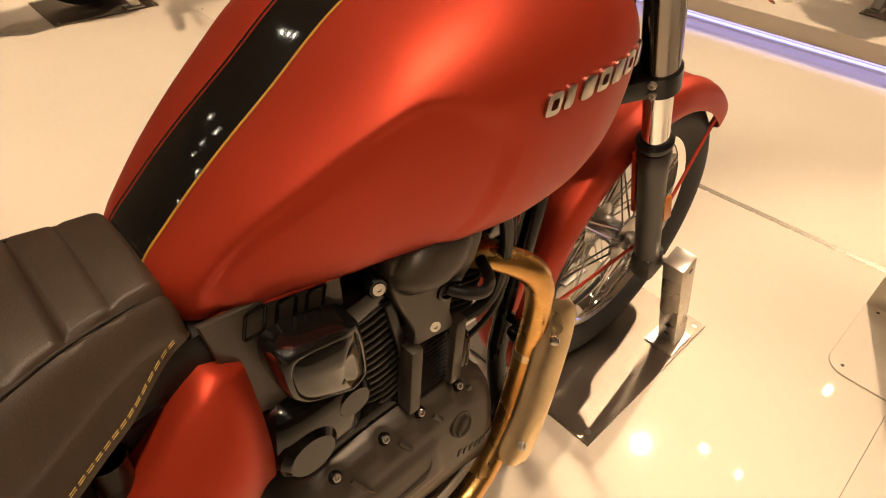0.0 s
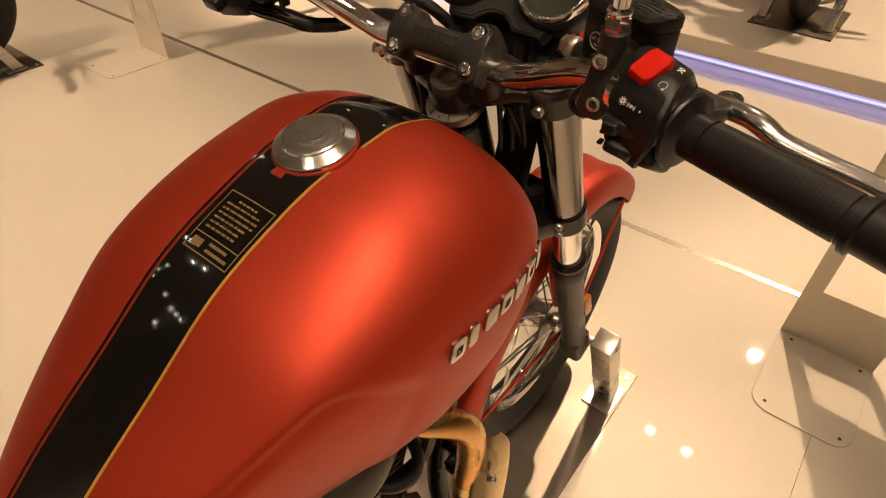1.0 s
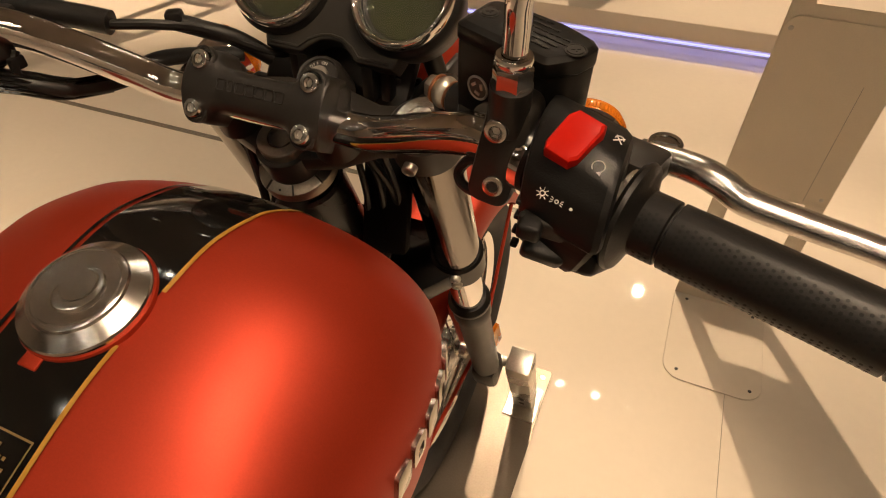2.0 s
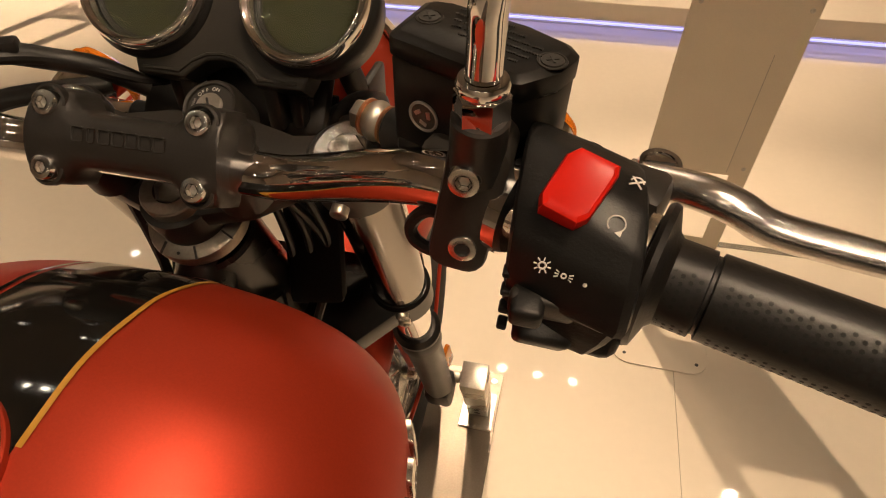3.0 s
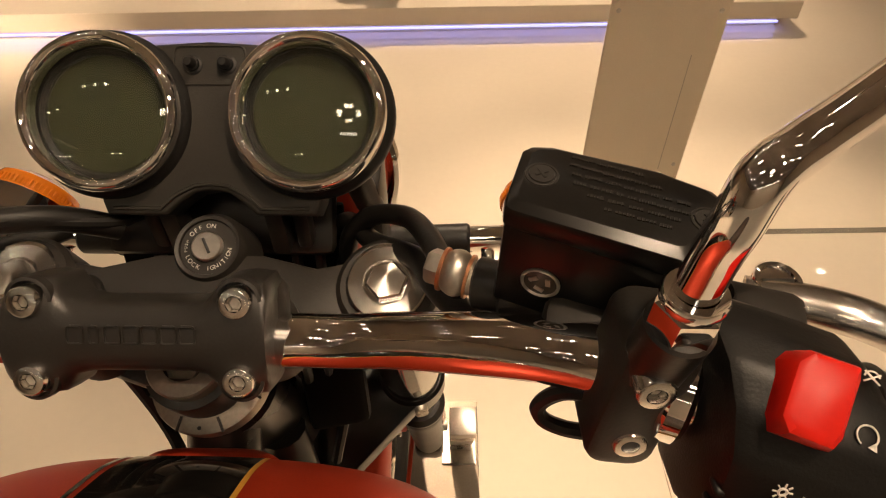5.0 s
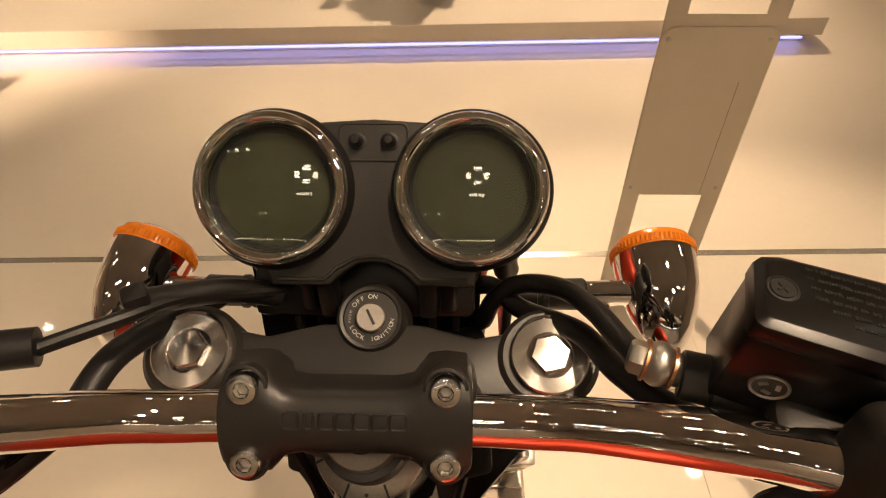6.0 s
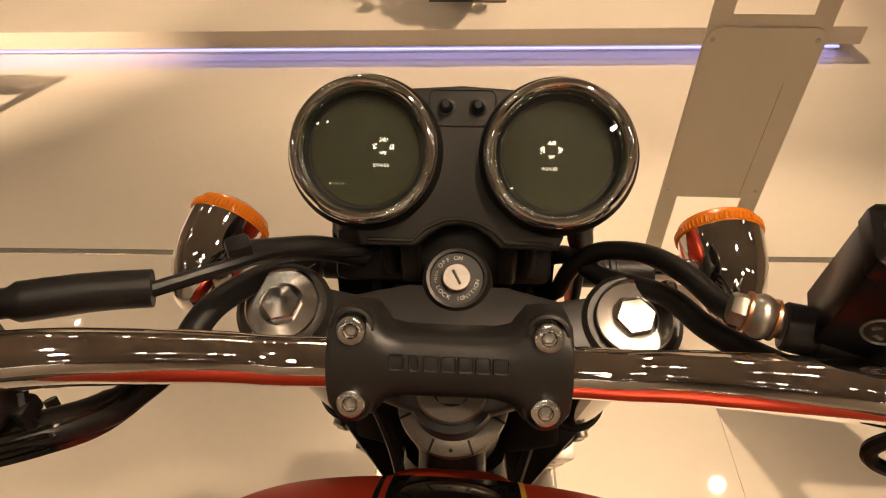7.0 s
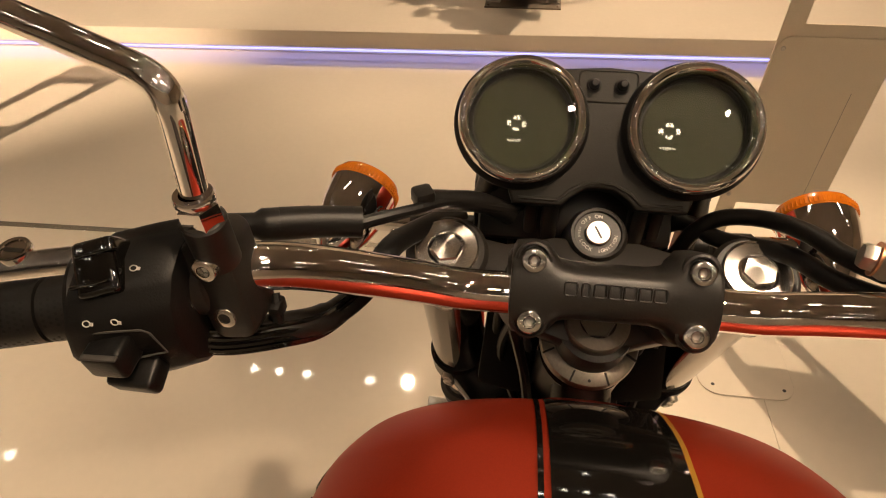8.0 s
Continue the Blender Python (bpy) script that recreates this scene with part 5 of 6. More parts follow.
sweep(bm, ring + [ring[0]], 0.0007, 6)
part("button_frame", bm, M_DASH, dash)
for s in (-1, 1):
    bm = bmesh.new()
    lathe(bm, [(0.0056, -0.012), (0.0056, -0.0108), (0.0042, -0.0104), (0.0040, -0.0085), (0.0034, -0.0080), (0.0030, -0.0045), (0.0022, -0.0032), (0, -0.0030)], DM @ Matrix.Translation((s * 0.0098, 0.0290, 0)), 20)
    part("button", bm, M_RUBBER, dash, "small black rubber button")
    GM = DM @ Matrix.Translation((s * 0.0585, 0.0, 0)) @ pose(0, 0, 0, 0, -2 * s, 0)
    gauge = thing("gauge", (0, 0, 0), "", "")
    gauge.parent = bike
    gauge["label"] = "round gauge with a chrome bezel and unlit grey-green display"
    bm = bmesh.new()
    lathe(bm, [(0.0, -0.047), (0.034, -0.047), (0.0440, -0.037), (0.0482, -0.016), (0.0484, -0.0105), (0.0474, -0.0085), (0.0440, -0.006)], GM, 64)
    part("housing", bm, M_PLASTIC, gauge)
    bm = bmesh.new()
    lathe(bm, [(0.0444, -0.008), (0.0450, -0.003), (0.0449, 0.0005), (0.0441, 0.0030), (0.0426, 0.0046), (0.0408, 0.0050), (0.0391, 0.0041), (0.0379, 0.0020), (0.0373, -0.001), (0.0371, -0.004)], GM, 72)
    part("bezel", bm, M_CHROME, gauge, "polished chrome bezel")
    bm = bmesh.new()
    lathe(bm, [(0.0376, -0.001), (0.0372, -0.0070), (0.0350, -0.0092), (0.0340, -0.0093), (0, -0.0093)], GM, 64)
    part("surround", bm, M_DARKFACE, gauge)
    bm = bmesh.new()
    lathe(bm, [(0.0336, -0.0092), (0.0332, -0.0088), (0, -0.0088)], GM, 64)
    part("display", bm, M_LCD, gauge, "unlit grey-green display")
    bm = bmesh.new()
    prof = [(0.0375 * k / 10, 0.0036 - 0.0034 * (k / 10) ** 2) for k in range(11)]
    lathe(bm, prof + [(0.0375 * k / 10, 0.0030 - 0.0034 * (k / 10) ** 2) for k in range(10, -1, -1)], GM, 64)
    pane = part("glass", bm, M_GLASS, gauge, "clear domed glass", sharp=60)
    pane.visible_shadow = False
    # brackets that carry the gauges
    bm = bmesh.new()
    box(bm, (s * 0.032, 0.826, 0.998), (0.012, 0.018, 0.036), 0.003)
    box(bm, (s * 0.046, 0.830, 0.998), (0.010, 0.014, 0.036), 0.003)
    cyl(bm, (s * 0.085, 0.86, 0.985), (s * 0.072, 0.845, 1.045), 0.009, 14)
    part("bracket", bm, M_BLACK, dash)

# red headlamp bucket behind the gauges
HM = basis((0, 0.928, 0.936), (0, 0.975, -0.22))
bm = bmesh.new()
lathe(bm, [(0.0, -0.060), (0.036, -0.058), (0.058, -0.048), (0.072, -0.028), (0.079, 0.0), (0.082, 0.03), (0.082, 0.055)], HM, 56)
head = part("headlamp", bm, M_RED, bike, "satin red headlamp bucket", sharp=60)
bm = bmesh.new()
lathe(bm, [(0.088, 0.050), (0.092, 0.052), (0.093, 0.062), (0.088, 0.070), (0.080, 0.066), (0.080, 0.05)], HM, 56)
part("rim", bm, M_CHROME, head)
bm = bmesh.new()
lathe(bm, [(0.081, 0.056), (0.07, 0.066), (0.04, 0.074), (0, 0.077)], HM, 48)
part("lens", bm, material("headlamp_lens", (0.6, 0.6, 0.6), 0.08, metal=0.6, coat=1.0), head)

# turn signals
for s in (-1, 1):
    sig = thing("turn_signal", (0, 0, 0), "", "")
    sig.parent = bike
    sig["label"] = "chrome bullet turn signal with an amber lens"
    ax = Vector((-0.03, 0.93, 0.34) if s > 0 else (0.24, 0.90, 0.32)).normalized()
    m = basis(Vector((0.214 if s > 0 else -0.211, 0.907, 0.929)), ax) @ Matrix.Diagonal((0.92, 0.92, 1.0, 1))
    bm = bmesh.new()
    lathe(bm, [(0.0, -0.064), (0.006, -0.062), (0.013, -0.057), (0.021, -0.046), (0.0285, -0.030), (0.0335, -0.012), (0.0355, 0.006), (0.0360, 0.020)], m, 48)
    part("body", bm, M_CHROME, sig, "chrome bullet body")
    bm = bmesh.new()
    lathe(bm, [(0.0362, 0.018), (0.0368, 0.0195), (0.0368, 0.0250), (0.034, 0.031), (0.022, 0.037), (0, 0.039)], m, 48)
    part("lens", bm, M_AMBER, sig, "amber lens")
    bm = bmesh.new()
    for k in range(60):
        a = 2 * math.pi * k / 60
        q = [m @ Vector((0.0368 * math.cos(a), 0.0368 * math.sin(a), h)) for h in (0.0195, 0.0252)]
        cyl(bm, q[0], q[1], 0.0011, 5)
    tagged(part("lens_ribs", bm, M_AMBER, sig), kind="stuff")
    bm = bmesh.new()
    cyl(bm, (s * 0.150, 0.893, 0.925), (s * 0.190, 0.893, 0.927), 0.0105, 20, 0.001)
    part("stalk", bm, M_CHROME, sig)
    bm = bmesh.new()
    lathe(bm, [(0.0, 0), (0.013, 0), (0.0135, 0.022), (0.0125, 0.023), (0.0125, 0.026), (0.0138, 0.027), (0.0138, 0.031), (0.0125, 0.032), (0.0130, 0.060), (0.0115, 0.062), (0, 0.062)], basis((s * 0.092, 0.893, 0.923), (s, 0, 0.03), (0, 1, 0)), 24)
    part("rubber_stalk", bm, M_RUBBER, sig, "black ribbed rubber stalk")
    socket_bolt(sig, (s * 0.168, 0.8815, 0.918), (0, -0.9, -0.3), 0.0055, M_CHROME)
    bm = bmesh.new()
    box(bm, (s * 0.088, 0.875, 0.955), (0.008, 0.04, 0.10), 0.003)
    part("bracket", bm, M_BLACK, head)

# front brake reservoir
RX = Vector((0.955, -0.29, -0.03)).normalized()
RM = basis((0.199, 0.7105, 1.1165), (0.03, -0.10, 1.0), RX)
bm = bmesh.new()
oct_out = [(-0.0383, -0.0160), (-0.0375, -0.0185), (-0.0350, -0.0200), (0.0215, -0.0242), (0.0240, -0.0232), (0.0340, -0.0080), (0.0362, 0.0040), (0.0355, 0.0070), (0.0300, 0.0120), (0.0110, 0.0165), (-0.0285, 0.0172), (-0.0355, 0.0150), (-0.0382, 0.0115)]
prism(bm, [(x * 0.98, y * 0.98) for x, y in oct_out], 0.050, RM @ Matrix.Translation((0, 0, -0.009)), 0.003)
resv = part("brake_reservoir", bm, M_CASTBLACK, bike, "black brake fluid reservoir with lid and sight glass")
bm = bmesh.new()
loft(bm, [[RM @ Vector((x * k, y * q, z)) for x, y in oct_out] for k, q, z in ((0.985, 0.985, -0.0105), (1.0, 1.0, -0.0098), (1.0, 1.0, -0.0026), (0.992, 0.985, -0.0018), (0.905, 0.83, -0.0001), (0.895, 0.815, 0.0))])
part("lid", bm, M_CASTBLACK, resv, "black lid with a bevelled edge and raised unreadable lines")
for sx, sy in ((-0.0287, -0.0010), (0.0285, -0.0050)):
    bm = bmesh.new()
    m = RM @ Matrix.Translation((sx, sy, 0.0))
    lathe(bm, [(0.0062, 0.0), (0.0060, 0.0004), (0.0053, 0.0005), (0.0050, 0.0001), (0.0047, 0.0001), (0.0045, 0.0007), (0, 0.0007)], m, 24)
    box(bm, m @ pose(0, 0, 0.0008, 0, 0, 40), (0.005, 0.0009, 0.0006))
    box(bm, m @ pose(0, 0, 0.0008, 0, 0, 130), (0.005, 0.0009, 0.0006))
    part("screw", bm, M_BLACK, resv)
random.seed(9)
bm = bmesh.new()
for row, (x0, x1) in enumerate(((-0.021, 0.006), (-0.022, 0.012), (-0.020, 0.019), (-0.0185, 0.021), (-0.012, 0.019), (-0.006, 0.014))):
    x = x0 + random.random() * 0.002
    while x < x1:
        wd = 0.0022 + random.random() * 0.0045
        g = 0.0
        while g < wd:
            gw, hh = 0.0005 + random.random() * 0.0007, 0.0010 + random.random() * 0.0007
            box(bm, RM @ Matrix.Translation((x + g + gw / 2, 0.0118 - 0.0044 * row - 0.07 * (x + 0.02), 0.0001)), (gw, hh, 0.0008))
            g += gw + 0.0004
        x += wd + 0.0014
tagged(part("raised_text", bm, M_BLACK, resv, "rows of small raised unreadable marks"), kind="stuff")
SGN = (RM.to_3x3() @ Vector((-0.07, -1, 0)))
sg = RM @ Vector((-0.0200, -0.0206, -0.0345))
bm = bmesh.new()
lathe(bm, [(0.0076, -0.002), (0.0076, 0.0009), (0.0070, 0.0014), (0.0063, 0.0006)], basis(sg, SGN), 32)
part("sight_ring", bm, M_TURNED, resv, "chrome sight glass ring")
bm = bmesh.new()
lathe(bm, [(0.0064, 0.0004), (0, 0.0008)], basis(sg, SGN), 24)
part("sight_glass", bm, material("sight_face", (0.05, 0.043, 0.032), 0.35), resv)
for k in range(3):
    bm = bmesh.new()
    a = 2 * math.pi * k / 3 + 0.5
    c = basis(sg, SGN) @ pose(0.0032 * math.cos(a), 0.0032 * math.sin(a), 0.0008, 0, 0, math.degrees(a) + 70)
    box(bm, c, (0.0036, 0.0018, 0.0006))
    part("sight_mark", bm, M_STEEL, resv)
# cylinder, banjo and hose below the reservoir
bm = bmesh.new()
cyl(bm, (0.150, 0.722, 1.058), (0.166, 0.7167, 1.059), 0.0112, 24, 0.001)
cyl(bm, (0.160, 0.7187, 1.059), (0.225, 0.697, 1.062), 0.0128, 24, 0.003)
box(bm, pose(0.198, 0.695, 1.066, 0, 0, -18), (0.045, 0.032, 0.020), 0.006)
part("master_cylinder", bm, M_BLACK, resv)
bm = bmesh.new()
m = basis((0.150, 0.724, 1.058), (-0.93, 0.33, 0.06), (0, 0, 1)) @ Matrix.Diagonal((0.85, 0.85, 0.85, 1))
lathe(bm, [(0.009, -0.002), (0.0095, 0.004), (0.0112, 0.0060), (0.0124, 0.0090), (0.0124, 0.0115), (0.0112, 0.0145), (0.0095, 0.0165), (0.0090, 0.018)], m, 28)
lathe(bm, [(0.0095, 0.017), (0.0095, 0.024), (0.008, 0.026), (0, 0.026)], m, 6)
part("banjo_bolt", bm, M_STEEL, resv, "steel banjo bolt")
for h in (0.0025, 0.0165):
    bm = bmesh.new()
    lathe(bm, [(0.008, h), (0.0116, h), (0.0116, h + 0.0016), (0.008, h + 0.0016)], m, 28)
    part("washer", bm, M_COPPER, resv, "copper sealing washer")
bm = bmesh.new()
sweep(bm, smooth_path([(0.143, 0.724, 1.053), (0.135, 0.750, 1.042), (0.126, 0.778, 1.035), (0.113, 0.807, 1.022), (0.091, 0.824, 1.008), (0.076, 0.828, 0.990), (0.070, 0.832, 0.965), (0.066, 0.850, 0.92), (0.085, 0.92, 0.70)]), 0.0062, 12)
part("brake_hose", bm, M_RUBBER, bike, "black brake hose curving behind the gauges")
bm = bmesh.new()
sweep(bm, smooth_path([(0.185, 0.690, 1.045), (0.155, 0.712, 1.040), (0.134, 0.745, 1.026), (0.120, 0.780, 1.015), (0.091, 0.815, 0.995), (0.070, 0.845, 0.985), (0.04, 0.86, 0.95)]), 0.0065, 12)
part("wire_harness", bm, M_RUBBER, bike, "black taped wire harness")


def along(a, b):
    return (Vector(b) - Vector(a)).normalized()


M_DOT = material("grip_holes", (0.002, 0.002, 0.002), 0.9)
BDIR = along((0.205, 0.672, 1.067), (0.277, 0.645, 1.060))


def controls(s):
    """Mirror clamp and stem, switch housing, grip and lever of one side; s = 1 is the throttle side."""
    S = lambda v: Vector((s * v[0], v[1], v[2]))
    d = S(BDIR)
    # mirror clamp
    bm = bmesh.new()
    c = S((0.2015, 0.6665, 1.0690))
    m = basis(c, (0, -0.98, 0.12), d)
    prism(bm, rounded(0.0245, 0.060, 0.008), 0.030, m @ Matrix.Translation((0, 0.001, 0.0155)), 0.003)
    cyl(bm, S((0.203 if s > 0 else 0.200, 0.660, 1.085)), S((0.2045 if s > 0 else 0.1980, 0.655, 1.113 if s > 0 else 1.115)), 0.0105, 24, 0.001)
    mc = part("mirror_clamp", bm, M_BLACK, bike, "black clamp with two screws carrying a mirror stem")
    for at in ((0.201, 0.6485, 1.0895), (0.201, 0.6510, 1.0545)):
        socket_bolt(mc, S(at) + Vector((0, 0.001, 0)), (0, -0.98, 0.12), 0.0062, M_SPUN, 0.004)
    bm = bmesh.new()
    m = basis(S((0.2045 if s > 0 else 0.1980, 0.6555, 1.110 if s > 0 else 1.112)), S((0.01, -0.06, 1)))
    lathe(bm, [(0, 0), (0.0098, 0), (0.0100, 0.001), (0.0100, 0.0120), (0.0088, 0.0128), (0.0060, 0.0128)], m, 6)
    lathe(bm, [(0.0060, 0.0126), (0.0088, 0.0128), (0.0093, 0.0136), (0.0093, 0.0160), (0.0086, 0.0172), (0.0062, 0.0172)], m, 28)
    part("stem_nut", bm, M_CHROME, mc, "chrome lock nut")
    bm = bmesh.new()
    B = Vector((0.2055, 0.652, 1.161))
    dr = Vector((0.80, 0.57, 0.10)).normalized()
    path = [Vector((0.2045, 0.6555, 1.118)), Vector((0.205, 0.654, 1.140)), B + Vector((0, 0, -0.008)), B + Vector((0.003, 0.002, 0.004)), B + dr * 0.016 + Vector((0, 0, 0.005)), B + dr * 0.045 + Vector((0, 0, 0.006)), B + dr * 0.12 + Vector((0, 0, 0.012))]
    if s < 0:
        path = [Vector(p) for p in ((0.1985, 0.6555, 1.118), (0.1968, 0.6553, 1.140), (0.1948, 0.6551, 1.163), (0.1945, 0.6552, 1.1700), (0.1958, 0.6560, 1.1765), (0.2010, 0.6580, 1.1808), (0.2100, 0.6612, 1.1832), (0.2320, 0.6680, 1.1875), (0.2730, 0.6800, 1.1958))]
    sweep(bm, [S(p) for p in smooth_path(path, 7)], 0.0063, 20)
    part("mirror_stem", bm, M_CHROME, mc, "bent chrome mirror stem")

    # switch housing: a rounded section drawn along the bar
    a0, a1 = Vector((0.2200, 0.6658, 1.0650)), Vector((0.2650, 0.6500, 1.0602))
    if s < 0:
        a0, a1 = Vector((0.2135, 0.668, 1.0610)), Vector((0.2620, 0.651, 1.0560))
    sec = [(0.000, 0.0375), (-0.014, 0.0365), (-0.0265, 0.0300), (-0.0360, 0.0180), (-0.0395, 0.0020), (-0.0380, -0.0130), (-0.034, -0.0250), (-0.0225, -0.0370), (-0.003, -0.0405), (0.016, -0.0340), (0.027, -0.018), (0.031, 0.004), (0.028, 0.024), (0.015, 0.0345)]
    n = 56
    dense = []
    for k in range(n):
        t = k / n * len(sec)
        i = int(t)
        f = t - i
        p, q = sec[i], sec[(i + 1) % len(sec)]
        dense.append((p[0] + (q[0] - p[0]) * f, p[1] + (q[1] - p[1]) * f))
    rings = []
    for u, k in ((0.0, 0.86), (0.03, 0.95), (0.10, 0.99), (0.5, 1.0), (0.90, 0.985), (0.97, 0.94), (1.0, 0.84)):
        c = a0.lerp(a1, u)
        rings.append([S(c + Vector((0.34 * min(z, 0) * u, y * k * (1 - 0.10 * u * (z < -0.005)), z * k * (1 - 0.04 * u * (z < 0))))) for y, z in dense])
    bm = bmesh.new()
    loft(bm, rings)
    sw = part("switch_housing", bm, M_PLASTIC, bike, "black plastic switch housing with white symbols", sharp=28)

    def on_face(u, ang, lift=0.0):
        """A frame on the housing's face: u along the bar, ang degrees above straight back."""
        c = a0.lerp(a1, u)
        v = Vector((0, -math.cos(radians(ang)), math.sin(radians(ang))))
        best = max(dense, key=lambda p: p[0] * v.y + p[1] * v.z - 3 * abs(p[0] * v.z - p[1] * v.y))
        r = best[0] * v.y + best[1] * v.z
        return S(c + v * (r + lift)), v

    def tilt(ang):
        return Vector((0, -math.cos(radians(ang)), math.sin(radians(ang))))

    def stick(name, p, ang, size, mat, bev, label="", twist=0):
        m = basis(p, tilt(ang), S((1, -0.35, -0.1))) @ pose(0, 0, 0, 0, 0, twist)
        bm = bmesh.new()
        box(bm, m, size, bev, 3)
        return part(name, bm, mat, sw, label)

    bm = bmesh.new()
    cyl(bm, S((0.2135, 0.668, 1.0665)), S((0.2225, 0.6645, 1.066)), 0.0205, 28, 0.002)
    part("bar_collar", bm, M_CHROME if s > 0 else M_BLACK, sw)
    if s > 0:
        p, v = on_face(0.40, 58)
        bm = bmesh.new()
        m = basis(Vector((0.2405, 0.6415, 1.0975)), (0.05, -0.58, 0.81), (1, -0.30, -0.1)) @ Matrix.Diagonal((0.86, 0.82, 1, 1))
        rings = []
        for h, k in ((-0.010, 1.0), (0.0035, 1.0), (0.0055, 0.93), (0.0062, 0.80)):
            rings.append([m @ Vector((x * k, y * k, h + 0.0018 * (y / 0.014) ** 2)) for x, y in ((-0.0100, -0.0155), (0.0050, -0.0165), (0.0085, -0.012), (0.0115, 0.010), (0.0105, 0.0140), (-0.0060, 0.0145), (-0.0100, 0.010), (-0.0122, -0.010))])
        loft(bm, rings)
        part("kill_switch", bm, M_REDGLOSS, sw, "bright red rocker kill switch", sharp=30)

        def ring_mark(p, ang, r, a_from, a_to, th=0.0003):
            m = basis(p, tilt(ang), (1, -0.35, -0.1))
            bm = bmesh.new()
            sweep(bm, [m @ Vector((r * math.cos(radians(a)), r * math.sin(radians(a)), 0)) for a in range(a_from, a_to + 1, 15)], th, 5)
            return bm, m
        # run mark: a circle with an arrow head
        bm, m = ring_mark(Vector((0.2540, 0.6315, 1.0938)), 62, 0.0029, -60, 240)
        prism(bm, [(0.0030, -0.0036), (0.0006, -0.0030), (0.0026, -0.0010)], 0.0004, m)
        tagged(part("symbol", bm, M_WHITEINK, sw), kind="stuff")
        bm, m = ring_mark(Vector((0.2590, 0.6455, 1.1005)), 62, 0.0022, 20, 180)
        box(bm, m @ pose(0, 0.0003, 0, 0, 0, 35), (0.0054, 0.0005, 0.0004))
        box(bm, m @ pose(0, 0.0003, 0, 0, 0, -35), (0.0054, 0.0005, 0.0004))
        tagged(part("symbol", bm, M_WHITEINK, sw), kind="stuff")
        bm, m = ring_mark(Vector((0.2328, 0.6222, 1.0792)), 20, 0.0012, 0, 360, 0.0004)
        for k in range(8):
            box(bm, m @ pose(0, 0, 0, 0, 0, 45 * k) @ Matrix.Translation((0.0024, 0, 0)), (0.0012, 0.0004, 0.0004))
        tagged(part("symbol", bm, M_WHITEINK, sw), kind="stuff")
        bm, m = ring_mark(Vector((0.2402, 0.6198, 1.0782)), 20, 0.0008, 0, 360, 0.0003)
        for q in (-1, 1):
            for k in (-1, 0, 1):
                box(bm, m @ Matrix.Translation((q * 0.0024, 0.0010 * k, 0)) @ pose(0, 0, 0, 0, 0, q * k * 25), (0.0014, 0.0003, 0.0004))
        tagged(part("symbol", bm, M_WHITEINK, sw), kind="stuff")
        bm = bmesh.new()
        lathe(bm, [(0.0008, 0.0003), (0, 0.0004)], basis(Vector((0.2474, 0.6183, 1.0772)), tilt(20), (1, 0, 0)), 10)
        tagged(part("symbol", bm, M_WHITEINK, sw), kind="stuff")
        stick("light_slider", Vector((0.2300, 0.6215, 1.0600)), -8, (0.012, 0.010, 0.016), M_PLASTIC, 0.0025, "black light slider")
        stick("slider_track", Vector((0.2400, 0.6225, 1.0590)), -8, (0.034, 0.011, 0.006), M_BLACK, 0.002)
        stick("start_button", Vector((0.2370, 0.6270, 1.0430)), -30, (0.022, 0.012, 0.016), M_PLASTIC, 0.003, "black start button", -20)
        stick("switch_foot", Vector((0.2560, 0.640, 1.036)), -60, (0.026, 0.034, 0.020), M_PLASTIC, 0.006)
        for k in range(4):
            stick("grip_rib", Vector((0.2215, 0.6300 - 0.001 * k, 1.066 - 0.0085 * k)), 0, (0.004, 0.003, 0.006), M_PLASTIC, 0.001)
    else:
        stick("dip_switch", S((0.2470, 0.6420, 1.0905)), 48, (0.021, 0.027, 0.018), M_BLACKGLOSS, 0.003, "ribbed black dip switch")
        for k in (0.6, 3.2):
            stick("rib", S((0.2470, 0.6362, 1.0968)) + Vector((0, 0.0042 * (k - 2), 0.0036 * (k - 2))), 48, (0.0185, 0.0016, 0.004), M_BLACKGLOSS, 0.0005)
        stick("turn_slider", S((0.2420, 0.6170, 1.0590)), -5, (0.020, 0.016, 0.017), M_PLASTIC, 0.003, "black turn signal slider")
        stick("slider_edge", S((0.2415, 0.6095, 1.0660)), -5, (0.018, 0.0014, 0.0030), M_GREYINK, 0.0006)
        stick("horn_button", S((0.2370, 0.6205, 1.0415)), -22, (0.024, 0.014, 0.017), M_PLASTIC, 0.003, "black horn button")
        for x, y, z, an in ((0.2319, 0.6415, 1.0932, 62), (0.2492, 0.6198, 1.0766, 38), (0.2372, 0.6226, 1.0762, 22)):
            bm = bmesh.new()
            m = basis(S((x, y, z)), tilt(an))
            sweep(bm, [m @ Vector((0.0018 * math.cos(radians(a)), 0.0014 * math.sin(radians(a)), 0)) for a in range(0, 361, 30)], 0.0003, 5)
            box(bm, m @ Matrix.Translation((0.0026, 0, 0)), (0.0014, 0.0016, 0.0004))
            tagged(part("symbol", bm, M_WHITEINK, sw), kind="stuff")

        # pale worn edge round the turn slider's opening
        bm = bmesh.new()
        sweep(bm, [S(q) for q in ((0.2490, 0.6195, 1.0705), (0.2270, 0.6235, 1.0712), (0.2235, 0.6240, 1.0690), (0.2205, 0.6255, 1.0540), (0.2350, 0.6215, 1.0520))], 0.0006, 6)
        part("slider_edge", bm, M_GREYINK, sw)

    # grip: flange, dotted sleeve with a groove, end ring and bar end
    g0, g1 = Vector((0.2700 if s > 0 else 0.2675, 0.6477 if s > 0 else 0.6490, 1.0592 if s > 0 else 1.0575)), Vector((0.4300, 0.5975, 1.0585))
